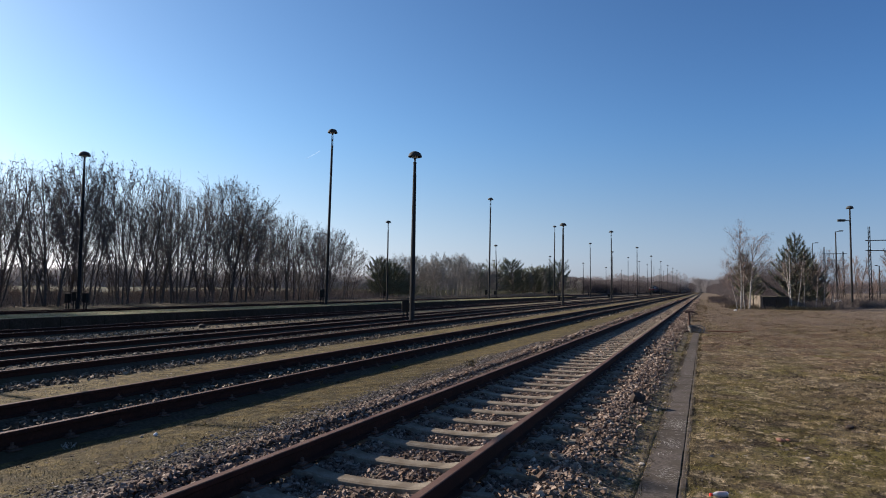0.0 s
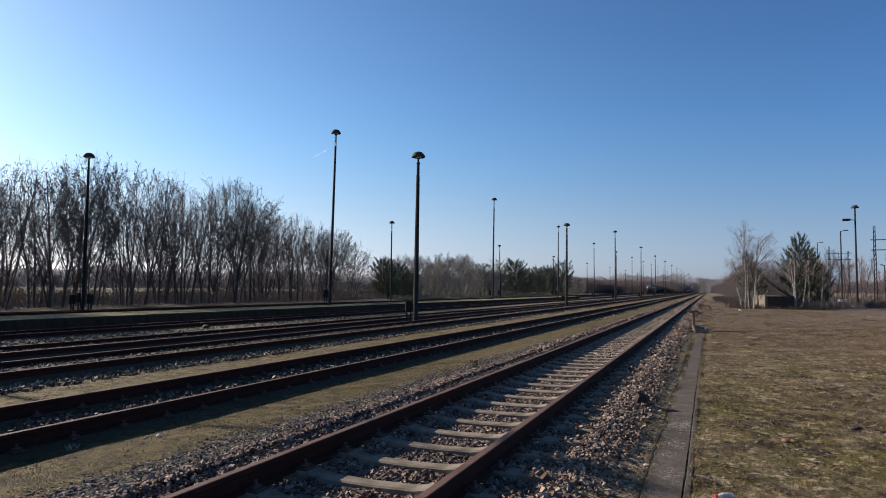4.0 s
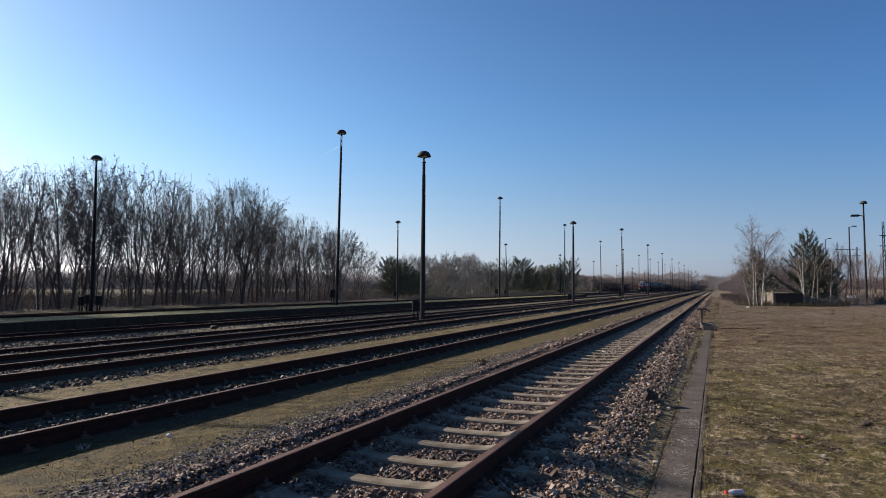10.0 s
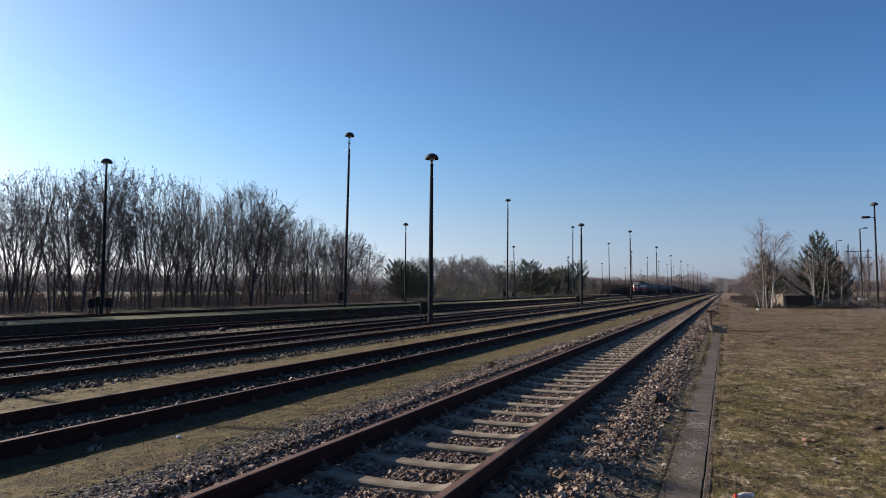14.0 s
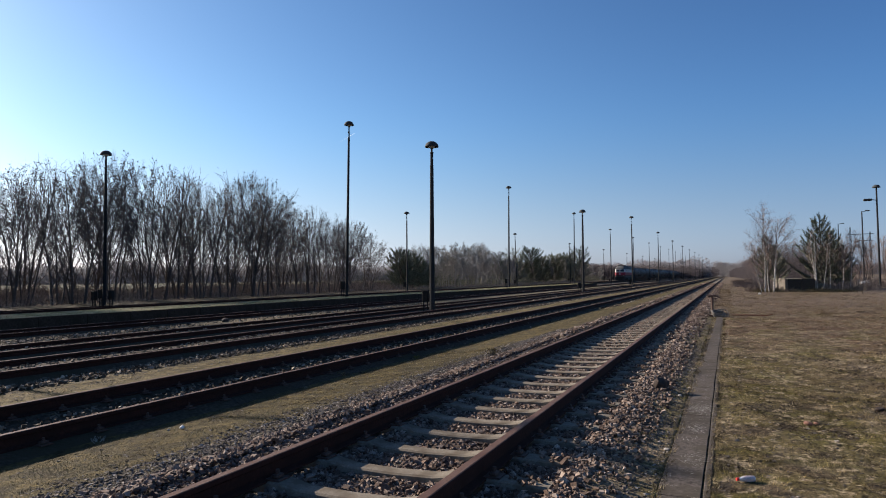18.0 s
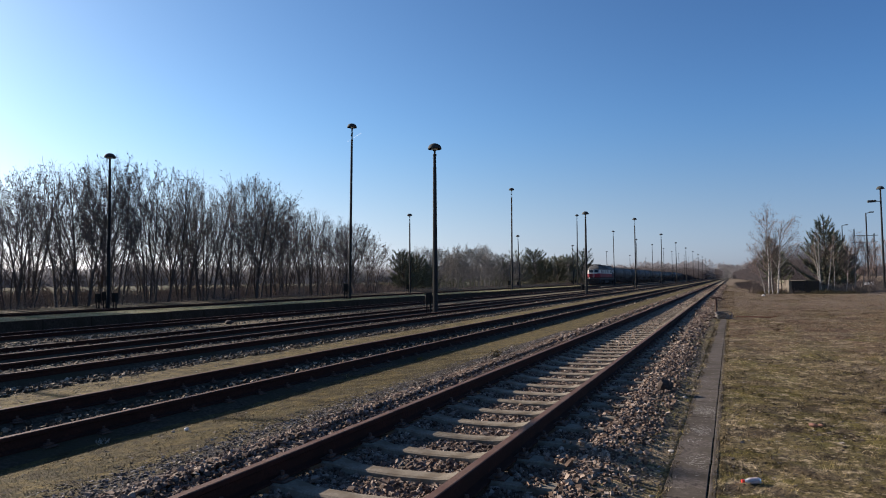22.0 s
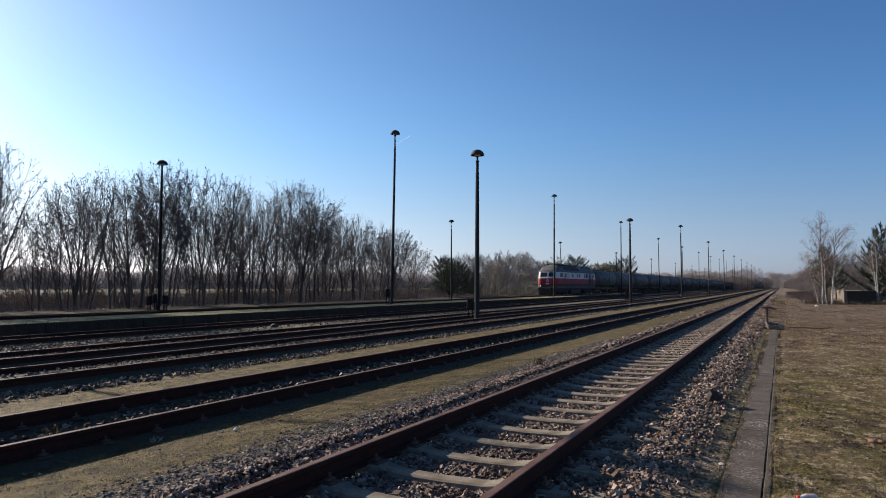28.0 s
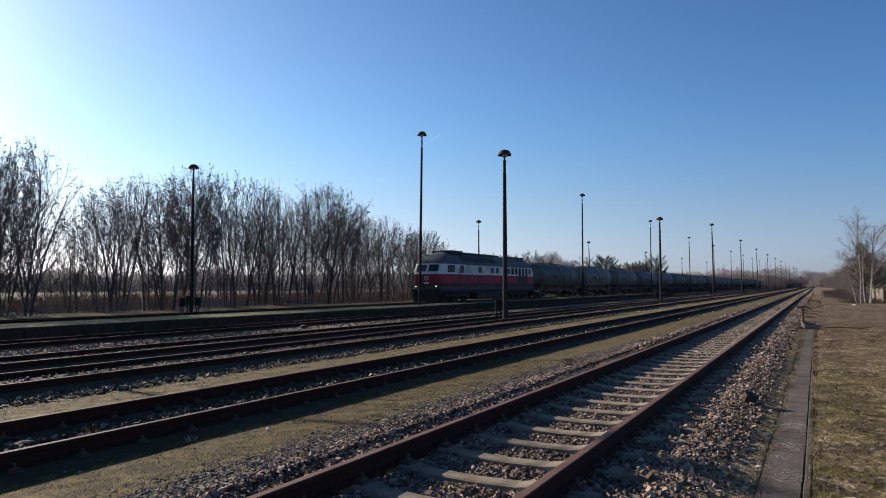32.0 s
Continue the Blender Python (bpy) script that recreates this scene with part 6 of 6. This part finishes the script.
def scatter(rng, x0, x1, y0, y1, per):
    n = int((x1 - x0) * (y1 - y0) * per)
    return np.stack([rng.uniform(x0, x1, n), rng.uniform(y0, y1, n)], 1)


def first_track_bed():
    rng = np.random.default_rng(31)
    c = TRACKS[0][0]
    sets = []
    for y0, y1, per, size in ((-6, 2.2, 260, 0.04), (2.2, 15, 1850, 0.0205), (15, 34, 430, 0.034), (34, 70, 130, 0.05), (70, 140, 40, 0.075)):
        p = scatter(rng, -4.65, -0.7, y0, y1, per)
        x, y = p.T
        d = np.abs(x - c)
        k = np.abs((y - 2.0 - SLEEPER_FIRST + SLEEPER_PITCH / 2) % SLEEPER_PITCH - SLEEPER_PITCH / 2)
        on_sleeper = (k < 0.105) & (d < 1.28)
        crib = d < 1.3
        z = np.where(crib, np.interp(d, [0.45, 0.5, 0.9, 1.02, 1.1, 1.3], [-0.235, -0.205, -0.2, -0.165, -0.14, -0.125]), np.where(x < c, np.interp(d, [1.3, 1.5, 1.75, 2.1], [-0.135, -0.165, -0.235, -0.27]), np.interp(d, [1.3, 1.38, 1.5, 1.7, 2.0], [-0.19, -0.168, -0.17, -0.195, -0.242])))
        # the sleeper ends stand clear on the east side
        east = (x > c) & (d > 0.95) & crib
        z = np.where(east, -0.205, z)
        z = np.where((x < c) & (d > 1.25) & (d < 1.75), z + 0.03, z)
        z += rng.uniform(-0.01, 0.008, len(z))
        foot = np.abs(d - 0.7525) < 0.085
        thin = np.where(x < c, np.interp(d, [0, 1.5, 1.66, 1.85, 2.1], [1, 1, 0.4, 0.07, 0.02]), np.interp(d, [0, 1.36, 1.48, 1.66, 1.92], [1, 1, 0.5, 0.16, 0.05]))
        ok = (~on_sleeper | ((rng.random(len(z)) < np.where(east, 0.12, 0.8)) & (d > 1.06)) | ((rng.random(len(z)) < 0.06) & (d > 0.95))) & ~foot & (rng.random(len(z)) < thin)
        z = np.where(on_sleeper, np.maximum(z, -0.148), z)
        sets.append((np.stack([x, y, z], 1)[ok], size))
    for i, (pts, size) in enumerate(sets):
        stones("ballast", pts, size, M_BALLAST, 40 + i, "grey and brown crushed stone ballast", 0.82)


first_track_bed()


def siding_beds():
    rng = np.random.default_rng(33)
    pts, far = [], []
    for k in range(1, 6):
        c, cz = TRACKS[k]
        reach = 34 if k < 3 else 52
        per = 240 if k == 1 else 150 if k == 2 else 90
        p = scatter(rng, c - 1.55, c + 1.75, 2.5 if k < 3 else 6, reach, per)
        x, y = p.T
        d = np.abs(x - c)
        patch = np.array([noise.noise((a * 0.9, b * 0.55, k * 3.0)) for a, b in p])
        z = cz - 0.208 + np.where(d < 0.72, 0.012 if k == 1 else 0.098, np.interp(d, [0.8, 1.75], [-0.0, -0.06])) + rng.uniform(-0.02, 0.015, len(x))
        keep = (np.abs(d - 0.7525) > 0.08) & ((patch > -0.05) | (d < 0.5) | (rng.random(len(x)) < 0.35))
        if k == 1:
            keep &= (x < c + 0.74) & ((x > c - 0.1) | (rng.random(len(x)) < 0.4)) | (rng.random(len(x)) < 0.08)
        pts.append(np.stack([x, y, z], 1)[keep])
        q = scatter(rng, c - 1.5, c + 1.6, reach, 130, 22)
        x, y = q.T
        d = np.abs(x - c)
        far.append(np.stack([x, y, cz - np.where((d < 0.7) & (k > 1), 0.12, 0.22)], 1)[np.abs(d - 0.7525) > 0.1])
    # the loose shoulder between the second and third track, and beyond the third
    for x0, x1, z0, per in ((-11.0, -10.25, -0.345, 260), (-14.5, -13.3, -0.38, 60), (-19.2, -17.8, -0.3, 28)):
        p = scatter(rng, x0, x1, 4, 40, per)
        pts.append(np.stack([p[:, 0], p[:, 1], z0 + rng.uniform(-0.02, 0.03, len(p))], 1))
    p = scatter(rng, -19.3, -17.5, 4, 18, 110)
    p = p[rng.random(len(p)) < np.interp(p[:, 1], [13, 18], [1, 0])]
    pts.append(np.stack([p[:, 0], p[:, 1], -0.3 + rng.uniform(-0.02, 0.02, len(p))], 1))
    stones("siding_ballast", np.concatenate(pts), 0.029, M_BALLAST_OLD, 50, "grey old ballast between the siding rails")
    stones("siding_ballast", np.concatenate(far), 0.06, M_BALLAST_OLD, 51, "grey old ballast of the far sidings")


siding_beds()


def blades(name, p, z, length, width, lie, material, seed, label):
    rng = np.random.default_rng(seed)
    n = len(p)
    tilt = rng.uniform(lie[0], lie[1], n)
    # blades lie matted together in swirls
    a = np.array([9.0 * noise.noise((x * 0.9, y * 0.9, seed)) for x, y in p]) + rng.normal(0, 0.75, n)
    ln = length * rng.uniform(0.4, 1.3, n)
    d = np.stack([np.cos(a) * np.sin(tilt), np.sin(a) * np.sin(tilt), np.cos(tilt)], 1) * ln[:, None]
    s = np.stack([-np.sin(a), np.cos(a), 0 * a], 1) * (width * rng.uniform(0.6, 1.4, n))[:, None]
    base = np.concatenate([p, z[:, None]], 1)
    v = np.stack([base - s, base + s, base + d], 1).reshape(-1, 3)
    f = np.arange(3 * n).reshape(-1, 3)
    ob = new(name, mesh_np(name, v, f, material))
    return tagged(ob, label, "grass", kind="stuff")


def sow():
    rng = np.random.default_rng(35)

    def on_ground(p):
        return np.array([ground_z(x, y) for x, y in p]) - 0.004
    def fading(p, ys, share):
        return p[rng.random(len(p)) < np.interp(p[:, 1], ys, share)]
    near = fading(scatter(rng, -0.13, 4.2, 4.4, 15, 5200), [4, 10, 15], [1, 1, 0])
    mid = fading(scatter(rng, -0.2, 10, 9, 40, 800), [9, 13, 25, 40], [0, 1, 1, 0])
    far = np.concatenate([fading(scatter(rng, 0.2, 22, 20, 78, 110), [20, 32, 62, 78], [0, 1, 1, 0]), scatter(rng, -0.85, 0.2, 27.5, 80, 220), scatter(rng, -0.8, 3.5, 70, 130, 60)])
    for name, p, ln, w, s in (("dry_grass", near, 0.045, 0.0026, 1), ("dry_grass", mid, 0.06, 0.0042, 2), ("dry_grass", far, 0.1, 0.01, 3)):
        n = np.array([noise.noise((x * 0.8, y * 0.8, 1.0)) + 0.7 * noise.noise((x * 3.1, y * 3.1, 4.0)) + 0.4 * noise.noise((x * 9.0, y * 9.0, 2.0)) for x, y in p])
        lim = 0.16 + 0.014 * np.clip(p[:, 1] - 13, 0, 40)
        grown = p[n > -0.62]
        blades(name, grown, on_ground(grown), ln, w, (0.75, 1.5), M_TURF, 60 + s, "short matted dry and mossy grass")
        stalks = p[(n < lim) & (rng.random(len(p)) < 0.05)]
        blades(name, stalks, on_ground(stalks) + 0.01, ln * 1.7, w * 0.9, (1.0, 1.54), M_GRASS, 70 + s, "bleached straw lying on the grass")
    strip = np.concatenate([scatter(rng, -6.1, -4.75, 3, 14, 4200), scatter(rng, -5.95, -4.75, 14, 40, 300), scatter(rng, -10.2, -8.6, 4, 24, 1500)])
    blades("strip_grass", strip, on_ground(strip), 0.032, 0.0026, (0.8, 1.5), M_STRIP, 80, "trodden dry grass strip between tracks")
    edge = scatter(rng, -6.05, -5.6, 3, 40, 40)
    blades("strip_grass", edge, on_ground(edge), 0.06, 0.003, (0.1, 1.0), M_MOSS, 81, "green grass along the shaded rail")
    side = np.concatenate([scatter(rng, -1.2, -0.53, 4, 27, 1500), scatter(rng, -0.21, -0.15, 4, 27, 900)])
    blades("duct_grass", side, on_ground(side), 0.045, 0.0022, (1.05, 1.52), M_STRIP, 82, "dry grass along the cable duct")
    tuft = scatter(rng, -1.05, -0.48, 4, 27, 1400)
    tuft = tuft[np.array([noise.noise((x * 2.2, y * 1.3, 6.0)) for x, y in tuft]) > 0.12]
    blades("moss_grass", tuft, on_ground(tuft), 0.03, 0.003, (0.3, 1.4), M_MOSS, 84, "green moss and grass beside the cable duct")
    litter = np.concatenate([scatter(rng, -0.5, -0.24, 4, 22, 70), rng.normal((-0.35, 8.5), (0.1, 0.16), (170, 2)), rng.normal((-0.36, 7.35), (0.09, 0.1), (60, 2)), rng.normal((-0.3, 6.1), (0.06, 0.12), (40, 2))])
    litter = litter[(litter[:, 0] > -0.5) & (litter[:, 0] < -0.23)]
    blades("straw_litter", litter, np.full(len(litter), -0.249), 0.08, 0.0025, (1.4, 1.54), M_PALEWEED, 85, "loose straw lying on the duct slabs")
    creep = scatter(rng, -0.56, -0.38, 4, 27, 3000)
    ragged = np.array([0.035 + 0.05 * noise.noise((y * 1.7, 2.0, 0.0)) + 0.03 * noise.noise((y * 6.0, 5.0, 0.0)) + 0.003 * max(0.0, y - 8) for x, y in creep])
    creep = np.concatenate([creep[creep[:, 0] < -0.51 + ragged], scatter(rng, -0.19, -0.11, 4, 27, 4200)])
    blades("duct_grass", creep, np.full(len(creep), -0.252), 0.04, 0.0024, (0.7, 1.5), M_GRASS, 86, "dry grass creeping over the duct edge")
    pl = scatter(rng, PLATFORM_BACK, PLATFORM_EDGE - 0.16, 10, 125, 60)
    blades("platform_grass", pl, np.full(len(pl), PLATFORM_Z - 0.012), 0.1, 0.012, (1.25, 1.54), M_GRASS, 83, "dry grass growing on the platform")
    # gravel chips on the trodden strips
    chips = np.concatenate([scatter(rng, -4.8, -4.25, 3, 20, 2600), scatter(rng, -5.05, -4.8, 3, 16, 500), scatter(rng, -6.0, -5.05, 3, 14, 25), scatter(rng, -1.25, -0.54, 4, 16, 620), scatter(rng, -0.1, 4, 4.4, 14, 60), scatter(rng, -10.4, -8.6, 4, 18, 70)])
    stones("gravel", np.concatenate([chips, on_ground(chips)[:, None]], 1), 0.0145, M_CHIP, 55, "fine grey gravel on the trodden ground", 0.6)

    clods = scatter(rng, -0.1, 4.5, 4.4, 16, 700)
    clods = clods[np.array([noise.noise((x * 1.1, y * 1.1, 8.0)) + 0.5 * noise.noise((x * 4, y * 4, 2.0)) for x, y in clods]) > 0.2]
    heap = np.concatenate([rng.normal((1.1, 5.35), (0.2, 0.14), (110, 2)), rng.normal((1.62, 9.3), (0.22, 0.2), (150, 2))])
    clods = np.concatenate([clods, heap])
    stones("earth_clods", np.concatenate([clods, on_ground(clods)[:, None]], 1), 0.014, M_CLOD, 56, "dark crumbled earth in the moss", 0.6)


M_STRIP = islands("trodden_grass", [(0.0, (0.048, 0.038, 0.018)), (0.45, (0.092, 0.074, 0.033)), (0.85, (0.165, 0.134, 0.066)), (1.0, (0.38, 0.32, 0.2))], 0.9, 3.5, 0.12)
M_TURF = turf_blade("turf_grass", 1.0)
M_CLOD = islands("dark_earth_clod", [(0.0, (0.02, 0.015, 0.011)), (0.6, (0.05, 0.038, 0.03)), (1.0, (0.12, 0.095, 0.08))])
sow()


# ---- motion ----
TRAIN_ROWS = [(0, 401.8), (3, 369.2), (6, 333.4), (9, 296.8), (13, 250.2), (17, 205.1), (21, 160.6), (25, 116.8), (28, 85.8), (30, 65.8), (32, 46.4)]


TRAIL_ROWS = [(0, pose(-1946, 2945, 709, 0, -31, 24.5)), (32, pose(-1790, 3016, 813, 0, -31, 24.5))]


def motions():
    x, z = TRACKS[5]
    for i, ob in enumerate(train):
        off = 0.0 if i == 0 else LOCO + 0.05 + (i - 1) * (WAGON + 0.05)
        walk(ob, [(t, pose(x, y + off, z)) for t, y in TRAIN_ROWS])
    walk(trail, TRAIL_ROWS)


motions()
